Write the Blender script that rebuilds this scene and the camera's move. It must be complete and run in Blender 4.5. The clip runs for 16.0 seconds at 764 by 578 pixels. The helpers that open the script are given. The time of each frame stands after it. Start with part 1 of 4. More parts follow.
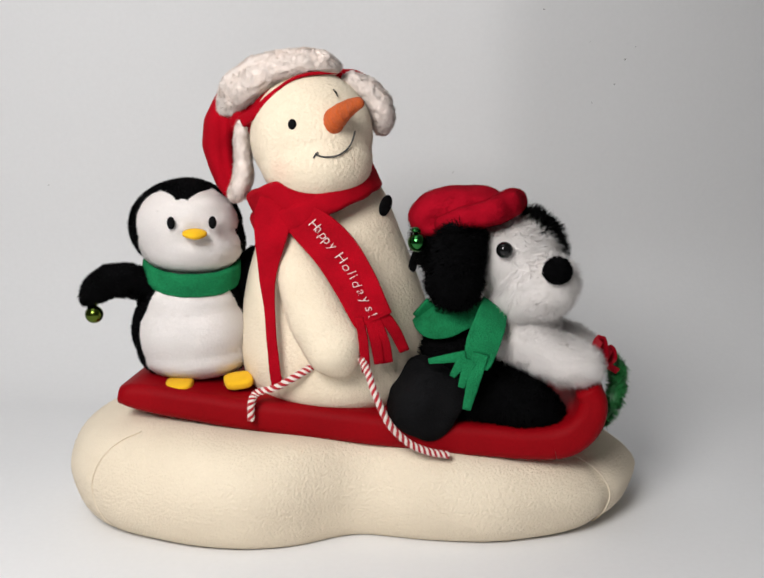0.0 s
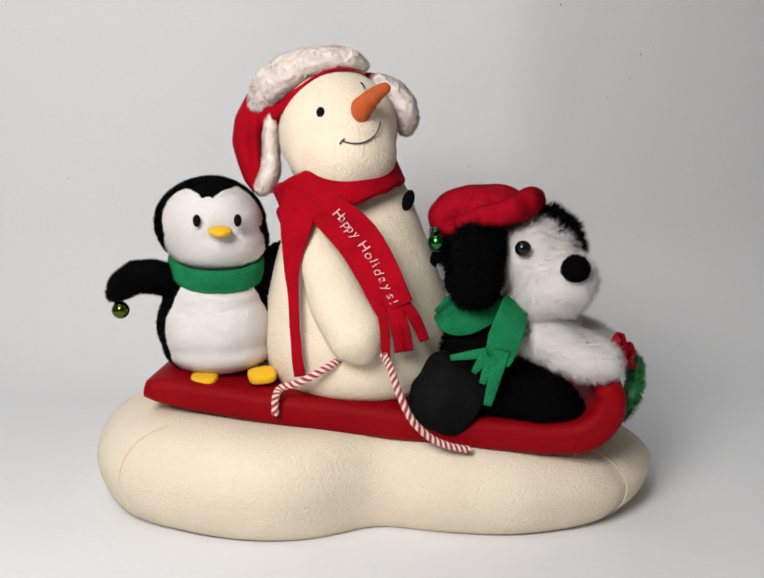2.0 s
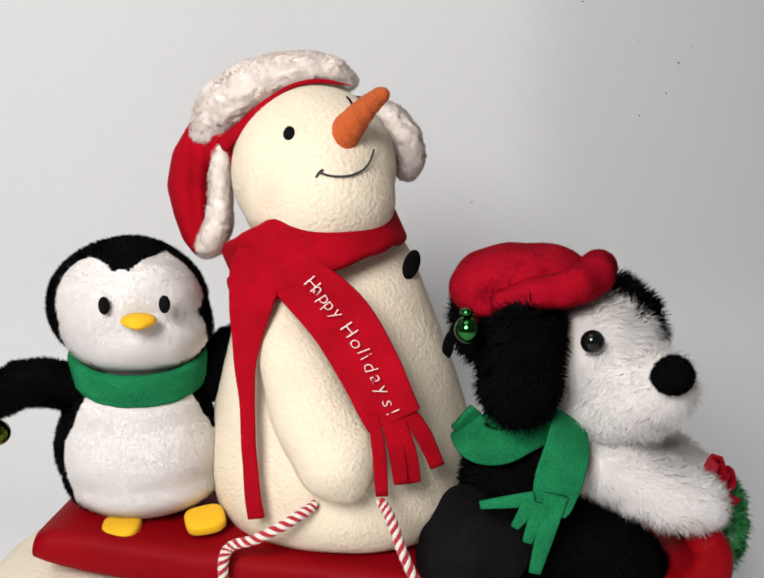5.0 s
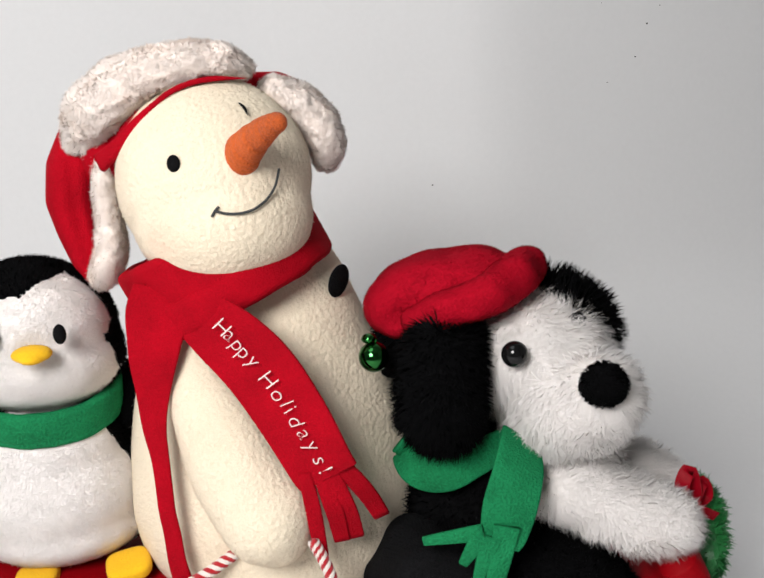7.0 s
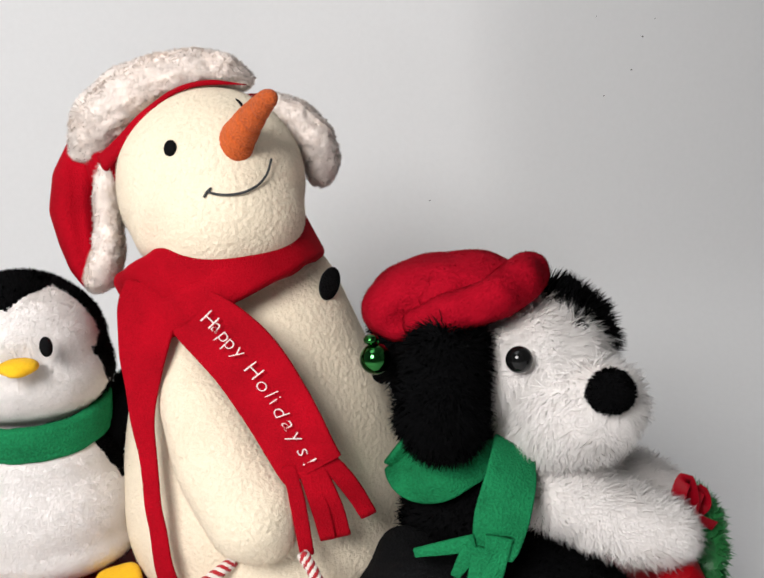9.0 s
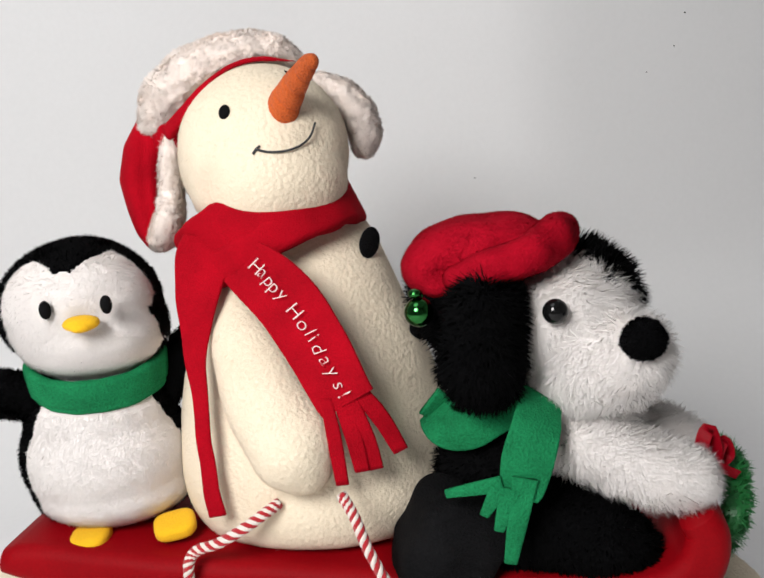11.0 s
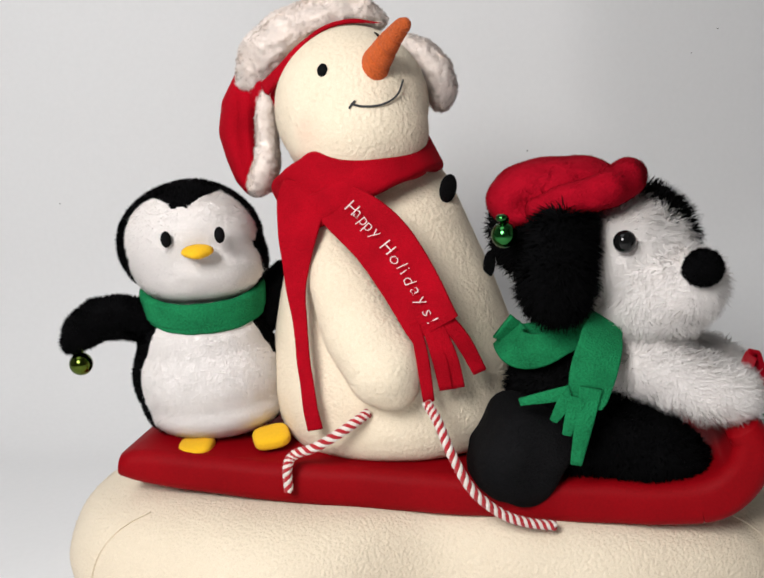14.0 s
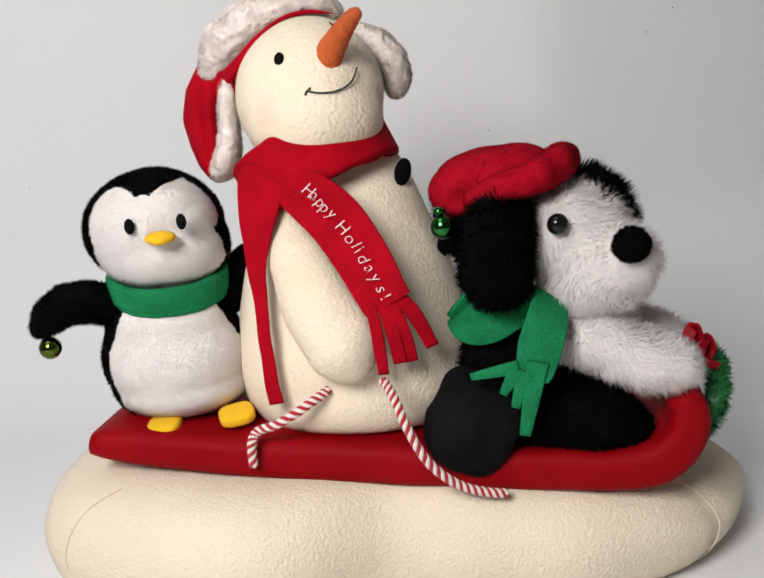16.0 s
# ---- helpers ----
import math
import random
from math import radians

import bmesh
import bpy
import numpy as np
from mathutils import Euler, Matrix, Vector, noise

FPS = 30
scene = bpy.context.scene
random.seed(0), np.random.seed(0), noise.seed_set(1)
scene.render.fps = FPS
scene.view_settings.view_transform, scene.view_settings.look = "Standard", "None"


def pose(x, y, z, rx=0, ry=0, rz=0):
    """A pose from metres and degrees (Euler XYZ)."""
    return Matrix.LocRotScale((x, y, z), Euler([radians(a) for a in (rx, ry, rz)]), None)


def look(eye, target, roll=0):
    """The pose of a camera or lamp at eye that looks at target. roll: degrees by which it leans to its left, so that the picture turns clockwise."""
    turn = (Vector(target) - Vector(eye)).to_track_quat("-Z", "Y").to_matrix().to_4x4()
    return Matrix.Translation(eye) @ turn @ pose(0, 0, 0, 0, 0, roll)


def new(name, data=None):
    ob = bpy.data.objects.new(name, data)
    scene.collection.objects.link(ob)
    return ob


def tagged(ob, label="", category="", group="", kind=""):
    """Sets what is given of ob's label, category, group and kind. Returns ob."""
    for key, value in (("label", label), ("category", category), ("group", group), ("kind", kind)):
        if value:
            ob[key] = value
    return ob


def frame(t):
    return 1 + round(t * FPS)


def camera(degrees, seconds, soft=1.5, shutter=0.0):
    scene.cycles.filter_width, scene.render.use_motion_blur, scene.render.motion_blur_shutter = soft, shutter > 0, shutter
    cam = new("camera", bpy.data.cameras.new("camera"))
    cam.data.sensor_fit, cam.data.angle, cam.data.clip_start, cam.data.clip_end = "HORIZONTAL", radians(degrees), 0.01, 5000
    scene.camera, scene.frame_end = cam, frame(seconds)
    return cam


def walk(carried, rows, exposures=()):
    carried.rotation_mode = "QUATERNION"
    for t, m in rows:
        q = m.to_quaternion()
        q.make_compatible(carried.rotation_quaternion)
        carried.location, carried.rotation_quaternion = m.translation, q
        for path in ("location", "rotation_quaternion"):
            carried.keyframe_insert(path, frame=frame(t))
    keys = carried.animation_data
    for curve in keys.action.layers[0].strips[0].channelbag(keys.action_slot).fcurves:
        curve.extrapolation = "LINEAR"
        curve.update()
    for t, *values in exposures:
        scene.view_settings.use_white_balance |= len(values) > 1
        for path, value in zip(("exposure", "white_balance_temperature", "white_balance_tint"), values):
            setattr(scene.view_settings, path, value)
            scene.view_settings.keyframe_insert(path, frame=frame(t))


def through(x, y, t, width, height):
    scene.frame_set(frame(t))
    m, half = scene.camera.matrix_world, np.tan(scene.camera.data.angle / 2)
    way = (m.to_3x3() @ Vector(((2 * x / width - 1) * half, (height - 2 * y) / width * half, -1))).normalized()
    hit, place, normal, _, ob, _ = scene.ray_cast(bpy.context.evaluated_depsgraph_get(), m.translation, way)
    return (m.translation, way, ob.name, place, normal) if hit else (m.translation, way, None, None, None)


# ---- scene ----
cam = camera(43.8, 16.0, soft=1.8)
PATH = [
    (0, (-0.0000, -0.0000, 0.3200), (-0.0001, 0.9781, 0.1121), 0.00),
    (0.5, (-0.0003, -0.0068, 0.3193), (-0.0052, 0.9717, 0.1129), 0.05),
    (1, (-0.0020, -0.0105, 0.3222), (-0.0076, 0.9675, 0.1140), 0.05),
    (1.5, (-0.0082, -0.0128, 0.3260), (-0.0112, 0.9643, 0.1133), 0.19),
    (2, (-0.0121, -0.0086, 0.3298), (-0.0180, 0.9665, 0.1078), 0.08),
    (2.5, (-0.0198, -0.0082, 0.3258), (-0.0131, 0.9684, 0.1107), 0.69),
    (3, (-0.0148, -0.0036, 0.3293), (-0.0123, 0.9727, 0.1127), 0.69),
    (3.5, (-0.0188, 0.0185, 0.3335), (-0.0155, 0.9991, 0.1376), 0.93),
    (3.7, (-0.0260, 0.0453, 0.3390), (-0.0175, 1.0254, 0.1405), 0.99),
    (5.8, (-0.0193, 0.2514, 0.3256), (-0.0003, 1.2261, 0.1028), -1.19),
    (6, (-0.0108, 0.2529, 0.3274), (-0.0054, 1.2263, 0.0981), -1.70),
    (6.5, (0.0008, 0.2639, 0.3275), (0.0277, 1.2366, 0.0974), -2.59),
    (7, (0.0128, 0.2624, 0.3351), (0.0347, 1.2339, 0.0991), -3.47),
    (7.5, (0.0228, 0.2574, 0.3374), (0.0371, 1.2318, 0.1130), -4.26),
    (8, (0.0376, 0.2585, 0.3349), (0.0343, 1.2359, 0.1239), -5.05),
    (8.5, (0.0446, 0.2565, 0.3225), (0.0311, 1.2403, 0.1434), -5.17),
    (9, (0.0212, 0.2643, 0.3268), (0.0357, 1.2418, 0.1164), -4.25),
    (9.2, (0.0253, 0.2592, 0.3247), (-0.0146, 1.2353, 0.1111), -5.12),
    (11.3, (0.0350, 0.2348, 0.3161), (-0.0198, 1.2107, 0.1050), -5.73),
    (11.5, (0.0364, 0.2351, 0.3201), (-0.0190, 1.2116, 0.1119), -6.01),
    (12, (0.0309, 0.2366, 0.3337), (-0.0137, 1.2159, 0.1363), -5.82),
    (12.5, (0.0376, 0.2344, 0.3340), (-0.0118, 1.2177, 0.1591), -6.13),
    (13, (0.0417, 0.2266, 0.3239), (-0.0279, 1.2122, 0.1697), -5.66),
    (13.5, (0.0151, 0.1900, 0.3045), (-0.0559, 1.1759, 0.1526), -5.16),
    (14, (0.0040, 0.1690, 0.2964), (-0.0732, 1.1442, 0.0889), -4.95),
    (14.5, (0.0102, 0.1501, 0.2851), (-0.0777, 1.1164, 0.0433), -4.80),
    (15, (0.0164, 0.1451, 0.2853), (-0.0699, 1.0935, -0.0196), -5.03),
    (15.5, (0.0130, 0.1486, 0.2914), (-0.0475, 1.1004, -0.0095), -5.20),
    (16, (0.0187, 0.1501, 0.3036), (-0.0400, 1.1202, 0.0680), -5.70),
]
walk(cam, [(t, look(eye, target, roll)) for t, eye, target, roll in PATH], [(0, -0.08), (3.5, -0.06), (5.8, 0.12), (13, 0.12), (14, 0), (16, -0.02)])  # exposures

# ---------------------------------------------------------------- light
world = bpy.data.worlds.new("room_air")
scene.world = world
world.use_nodes = True
world.node_tree.nodes["Background"].inputs[0].default_value = (0.9, 0.95, 1.0, 1)
world.node_tree.nodes["Background"].inputs[1].default_value = 0.3


def area_lamp(name, eye, target, size, watts, colour, shape="DISK"):
    data = bpy.data.lights.new(name, "AREA")
    data.shape, data.size, data.energy, data.color = shape, size, watts, colour
    ob = new(name, data)
    ob.matrix_world = look(eye, target)
    return ob


area_lamp("key_lamp", (-0.31, -0.07, 0.70), (-0.05, 0.78, 0.15), 0.40, 10.0, (1.0, 0.98, 0.965))
# overhead fill, added to soften the shadow sides; stands for no known lamp
area_lamp("fill_lamp", (-0.5, 0.2, 2.0), (-0.1, 0.8, 0.0), 1.0, 5.2, (0.93, 0.97, 1.0))
scene.view_settings.exposure = 0.0

# ---------------------------------------------------------------- materials


def material(name, colour, rough=0.9, bump=0.3, scale=900.0, vary=0.12, big=25.0, sheen=0.25, metal=0.0, coat=0.0, second=None, spec=0.25, nubs=0.0):
    """Cloth-like surface: colour varied at two scales, fine relief, sheen."""
    mat = bpy.data.materials.new(name)
    mat.use_nodes = True
    nt = mat.node_tree
    n, link = nt.nodes, nt.links
    b = n["Principled BSDF"]
    b.inputs["Roughness"].default_value = rough
    b.inputs["Metallic"].default_value = metal
    b.inputs["Sheen Weight"].default_value = sheen
    b.inputs["Sheen Roughness"].default_value = 0.6
    b.inputs["Coat Weight"].default_value = coat
    b.inputs["Specular IOR Level"].default_value = spec
    co = n.new("ShaderNodeTexCoord")
    fine, large = n.new("ShaderNodeTexNoise"), n.new("ShaderNodeTexNoise")
    fine.inputs["Scale"].default_value, large.inputs["Scale"].default_value = scale, big
    fine.inputs["Detail"].default_value, large.inputs["Detail"].default_value = 3, 3
    link.new(co.outputs["Object"], fine.inputs["Vector"])
    link.new(co.outputs["Object"], large.inputs["Vector"])
    dark = tuple(c * (1 - 2 * vary) for c in colour)
    pale = tuple(min(1, c * (1 + vary)) for c in (second or colour))
    mix = n.new("ShaderNodeMix")
    mix.data_type = "RGBA"
    mix.inputs["A"].default_value, mix.inputs["B"].default_value = (*dark, 1), (*pale, 1)
    both = n.new("ShaderNodeMath")
    both.operation = "ADD"
    half = n.new("ShaderNodeMath")
    half.operation = "MULTIPLY"
    half.inputs[1].default_value = 0.5
    link.new(fine.outputs["Fac"], both.inputs[0])
    link.new(large.outputs["Fac"], both.inputs[1])
    link.new(both.outputs[0], half.inputs[0])
    wide = n.new("ShaderNodeMapRange")
    wide.inputs["From Min"].default_value, wide.inputs["From Max"].default_value = 0.3, 0.7
    link.new(half.outputs[0], wide.inputs["Value"])
    link.new(wide.outputs["Result"], mix.inputs["Factor"])
    link.new(mix.outputs["Result"], b.inputs["Base Color"])
    if bump:
        rel = n.new("ShaderNodeBump")
        rel.inputs["Strength"].default_value, rel.inputs["Distance"].default_value = bump, 0.002
        if nubs:
            loops = n.new("ShaderNodeTexVoronoi")
            loops.feature = "SMOOTH_F1"
            loops.inputs["Scale"].default_value, loops.inputs["Smoothness"].default_value = nubs, 0.6
            height = n.new("ShaderNodeMath")
            height.operation = "MULTIPLY_ADD"
            height.inputs[1].default_value = -1.1
            link.new(co.outputs["Object"], loops.inputs["Vector"])
            link.new(loops.outputs["Distance"], height.inputs[0])
            link.new(fine.outputs["Fac"], height.inputs[2])
            link.new(height.outputs[0], rel.inputs["Height"])
        else:
            link.new(fine.outputs["Fac"], rel.inputs["Height"])
        link.new(rel.outputs["Normal"], b.inputs["Normal"])
    return mat


CREAM = material("cream_fleece", (0.82, 0.70, 0.53), bump=0.40, scale=1500, vary=0.05, second=(0.84, 0.735, 0.575), sheen=0.1, nubs=430, spec=0.08)
SNOW = material("cream_velour", (0.80, 0.68, 0.52), bump=0.45, scale=1600, vary=0.05, big=14, second=(0.82, 0.72, 0.565), sheen=0.1, nubs=520, spec=0.08)
RED = material("red_felt", (0.385, 0.0015, 0.010), bump=0.5, scale=1300, vary=0.16, big=60, sheen=0.0, spec=0.08)
SLED_RED = material("red_velvet", (0.25, 0.0006, 0.004), bump=0.12, scale=900, vary=0.10, rough=0.6, sheen=0.0, spec=0.08)
HAT_RED = material("red_plush", (0.40, 0.003, 0.016), bump=0.4, scale=800, vary=0.09, sheen=0.0, spec=0.08)
GREEN = material("green_felt", (0.012, 0.205, 0.075), bump=0.6, scale=900, vary=0.22, big=70, sheen=0.0, spec=0.08)
BLACK = material("black_plush", (0.0022, 0.0022, 0.0026), bump=0.4, scale=700, vary=0.2, sheen=0.0, spec=0.08)
BLACK_FELT = material("black_felt", (0.0045, 0.0045, 0.0052), bump=0.6, scale=900, vary=0.25, sheen=0.0, second=(0.0075, 0.0075, 0.0082), spec=0.06)
WHITE = material("white_plush", (0.97, 0.93, 0.905), bump=0.2, scale=700, vary=0.03, spec=0.04)
SHERPA = material("cream_sherpa", (0.96, 0.87, 0.81), bump=0.3, scale=330, vary=0.03, spec=0.04)
YELLOW = material("yellow_felt", (0.85, 0.48, 0.012), bump=0.35, scale=1000, vary=0.08, sheen=0.04)
ORANGE = material("orange_felt", (0.56, 0.105, 0.020), bump=0.8, scale=900, vary=0.2, sheen=0.04)
THREAD = material("dark_thread", (0.05, 0.052, 0.054), bump=0.4, scale=1600, vary=0.2, sheen=0.0)
INK = material("black_thread", (0.004, 0.004, 0.0045), bump=0.3, scale=1600, vary=0.2, sheen=0.0, spec=0.1)
STITCH = material("white_thread", (0.80, 0.70, 0.66), bump=0.3, scale=2000, vary=0.06)
EYE_GLOSS = material("black_glossy_plastic", (0.006, 0.006, 0.006), rough=0.06, bump=0, sheen=0, spec=0.32)
BELL = material("green_chrome", (0.03, 0.16, 0.04), rough=0.10, bump=0, sheen=0, metal=1.0, vary=0.02)
BELL_OLIVE = material("olive_chrome", (0.09, 0.13, 0.02), rough=0.12, bump=0, sheen=0, metal=1.0, vary=0.02)
TINSEL = material("green_tinsel", (0.04, 0.30, 0.08), rough=0.35, bump=0, sheen=0, vary=0.2, spec=0.5)
ROPE_RED = material("red_cord", (0.45, 0.012, 0.02), bump=0.5, scale=1800, vary=0.12, spec=0.08)
ROPE_WHITE = material("white_cord", (0.82, 0.74, 0.68), bump=0.5, scale=1800, vary=0.05)
BOW_RED = material("red_satin", (0.26, 0.001, 0.008), rough=0.5, bump=0.1, scale=900, vary=0.1, sheen=0.0, spec=0.08)
PAPER = material("white_backdrop", (0.78, 0.78, 0.785), rough=0.75, bump=0.05, scale=220, vary=0.012, big=2.0, sheen=0)
# grey of the added enclosure, set by how much fill it bounces
BOUNCE_GREY = material("bounce_grey", (0.50, 0.49, 0.48), rough=0.9, bump=0.1, scale=120, vary=0.03, big=3, sheen=0)



def fibres(mat, through=0.14):
    """A copy of a cloth for its loose fibres, which let some light through."""
    out = mat.copy()
    out.name = mat.name + "_fibres"
    n, link = out.node_tree.nodes, out.node_tree.links
    b = n["Principled BSDF"]
    trans, mix = n.new("ShaderNodeBsdfTranslucent"), n.new("ShaderNodeMixShader")
    mix.inputs[0].default_value = through
    link.new(b.inputs["Base Color"].links[0].from_socket, trans.inputs["Color"])
    link.new(b.outputs[0], mix.inputs[1])
    link.new(trans.outputs[0], mix.inputs[2])
    link.new(mix.outputs[0], n["Material Output"].inputs["Surface"])
    return out


FIBRES = {m: fibres(m) for m in (WHITE, SHERPA, CREAM, SNOW, HAT_RED, TINSEL)}



def blushing(mat, centre, reach, pink):
    """A copy of a cloth with one softly rubbed-in pink patch."""
    out = mat.copy()
    out.name = mat.name + "_blush"
    n, link = out.node_tree.nodes, out.node_tree.links
    b = n["Principled BSDF"]
    co, far, span, mix = n.new("ShaderNodeTexCoord"), n.new("ShaderNodeVectorMath"), n.new("ShaderNodeMapRange"), n.new("ShaderNodeMix")
    far.operation = "DISTANCE"
    far.inputs[1].default_value = centre
    span.interpolation_type = "SMOOTHSTEP"
    span.inputs["From Min"].default_value, span.inputs["From Max"].default_value = 0.0, reach
    span.inputs["To Min"].default_value, span.inputs["To Max"].default_value = 0.55, 0.0
    mix.data_type = "RGBA"
    mix.inputs["B"].default_value = (*pink, 1)
    link.new(co.outputs["Object"], far.inputs[0])
    link.new(far.outputs["Value"], span.inputs["Value"])
    link.new(span.outputs["Result"], mix.inputs["Factor"])
    link.new(b.inputs["Base Color"].links[0].from_socket, mix.inputs["A"])
    link.new(mix.outputs["Result"], b.inputs["Base Color"])
    return out


CHEEK = blushing(CREAM, (-0.0145, -0.0330, 0.0130), 0.016, (0.80, 0.44, 0.34))
FIBRES[CHEEK] = fibres(CHEEK)

# ---------------------------------------------------------------- building helpers
ORIGIN = {}


def thing(name, at, label, category, group=""):
    ob = new(name)
    ob.empty_display_size = 0.02
    ob.location = at
    ORIGIN[ob] = Vector(at)
    return tagged(ob, label, category, group)


def part(name, mesh, mat, parent, label="", at=None):
    """Links a mesh (a bmesh or mesh data in world places) as one part of a thing; at: its turning point."""
    if isinstance(mesh, bmesh.types.BMesh):
        data = bpy.data.meshes.new(name)
        mesh.to_mesh(data)
        mesh.free()
        mesh = data
    pivot = Vector(at) if at else ORIGIN[parent]
    mesh.transform(Matrix.Translation(-pivot))
    mesh.name = name
    if mat:
        mesh.materials.clear()
        mesh.materials.append(mat)
    mesh.polygons.foreach_set("use_smooth", [True] * len(mesh.polygons))
    ob = new(name, mesh)
    ob.parent = parent
    ob.location = pivot - ORIGIN[parent]
    ORIGIN[ob] = pivot
    return tagged(ob, label)


def baked(ob):
    """The mesh of an object after its modifiers; the object goes."""
    mesh = bpy.data.meshes.new_from_object(ob.evaluated_get(bpy.context.evaluated_depsgraph_get()))
    old = ob.data
    bpy.data.objects.remove(ob)
    if isinstance(old, bpy.types.Mesh):
        bpy.data.meshes.remove(old)
    return mesh


def stuffed(blobs, voxel=0.0025, smooth=8, lump=0.0, lump_size=0.01):
    """A sewn, stuffed shape: ellipsoids (centre, radii, turn) grown together and softened."""
    bm = bmesh.new()
    for centre, radii, *turn in blobs:
        radii = (radii,) * 3 if isinstance(radii, (int, float)) else radii
        m = pose(*centre, *(turn[0] if turn else (0, 0, 0))) @ Matrix.Diagonal((*radii, 1))
        bmesh.ops.create_icosphere(bm, subdivisions=4, radius=1, matrix=m)
    data = bpy.data.meshes.new("stuffed")
    bm.to_mesh(data)
    bm.free()
    ob = new("stuffed", data)
    r = ob.modifiers.new("grow", "REMESH")
    r.mode, r.voxel_size = "VOXEL", voxel
    s = ob.modifiers.new("soften", "SMOOTH")
    s.factor, s.iterations = 0.5, smooth
    mesh = baked(ob)
    if lump:
        for v in mesh.vertices:
            v.co += v.normal * lump * noise.noise(v.co / lump_size)
    return mesh


def chain(points, radii, squash=(1, 1, 1), steps=6):
    """Blobs along a bent line, for a limb."""
    out = []
    for (a, ra), (b, rb) in zip(zip(points, radii), list(zip(points, radii))[1:]):
        for i in range(steps):
            k = i / steps
            out.append((Vector(a).lerp(Vector(b), k), tuple((ra + (rb - ra) * k) * s for s in squash)))
    out.append((points[-1], tuple(radii[-1] * s for s in squash)))
    return out


def divided(mesh, test):
    """Two meshes: the faces whose middle passes the test, and the rest."""
    yes, no = [], []
    for p in mesh.polygons:
        (yes if test(p.center, p.normal) else no).append(tuple(p.vertices))
    out = []
    for faces in (yes, no):
        bm = bmesh.new()
        used = {}
        for f in faces:
            for i in f:
                if i not in used:
                    used[i] = bm.verts.new(mesh.vertices[i].co)
            bm.faces.new([used[i] for i in f])
        data = bpy.data.meshes.new("half")
        bm.to_mesh(data)
        bm.free()
        out.append(data)
    return out


def smooth_line(points, n):
    """n places evenly along a soft curve through the points (any number of values each)."""
    p = np.array(points, float)
    p = np.vstack([2 * p[0] - p[1], p, 2 * p[-1] - p[-2]])
    k = len(p) - 3
    out = []
    for u in np.linspace(0, k - 1e-6, n):
        i, f = int(u), u - int(u)
        a, b, c, d = p[i : i + 4]
        out.append(0.5 * (2 * b + (c - a) * f + (2 * a - 5 * b + 4 * c - d) * f**2 + (3 * b - a - 3 * c + d) * f**3))
    return np.array(out)


def swept(line, sides, section, close=False, caps=(True, True)):
    """A section (pairs across, up) carried along a line; sides: the across direction at each place."""
    bm = bmesh.new()
    rings = []
    n = len(line)
    for i in range(n):
        here = Vector(line[i])
        if close:
            ahead = Vector(line[(i + 1) % n]) - Vector(line[i - 1])
        else:
            ahead = Vector(line[min(i + 1, n - 1)]) - Vector(line[max(i - 1, 0)])
        ahead.normalize()
        across = Vector(sides[i])
        across = (across - ahead * across.dot(ahead)).normalized()
        up = across.cross(ahead)
        sec = section(i / (n if close else n - 1))
        rings.append([bm.verts.new(here + across * a + up * b) for a, b in sec])
    pairs = list(zip(rings, rings[1:])) + ([(rings[-1], rings[0])] if close else [])
    for r, s in pairs:
        for j in range(len(r)):
            k = (j + 1) % len(r)
            bm.faces.new((r[j], r[k], s[k], s[j]))
    if not close and caps[0]:
        bm.faces.new(rings[0][::-1])
    if not close and caps[1]:
        bm.faces.new(rings[-1])
    bmesh.ops.recalc_face_normals(bm, faces=bm.faces)
    return bm


def rounded(w, h, r=None, steps=4):
    """A rounded bar's outline, w by h."""
    r = min(w, h) * 0.48 if r is None else r
    out = []
    for cx, cy, a0 in ((w / 2 - r, h / 2 - r, 0), (-w / 2 + r, h / 2 - r, 90), (-w / 2 + r, -h / 2 + r, 180), (w / 2 - r, -h / 2 + r, 270)):
        for i in range(steps + 1):
            a = radians(a0 + 90 * i / steps)
            out.append((cx + r * math.cos(a), cy + r * math.sin(a)))
    return out


def strip(points, thick, n=24, facing=(0, -1, 0), wave=0.0):
    """A strip of felt: points (x, y, z, width); it faces roughly one way."""
    line = smooth_line(points, n)
    sides = []
    for i in range(n):
        ahead = Vector(line[min(i + 1, n - 1)][:3]) - Vector(line[max(i - 1, 0)][:3])
        sides.append(ahead.cross(Vector(facing)))
    places = [Vector(p[:3]) for p in line]
    if wave:
        for i, p in enumerate(places):
            p.y += wave * noise.noise(p / 0.02)
    return swept(places, sides, lambda k: rounded(line[round(k * (n - 1))][3], thick, thick * 0.45, 3))


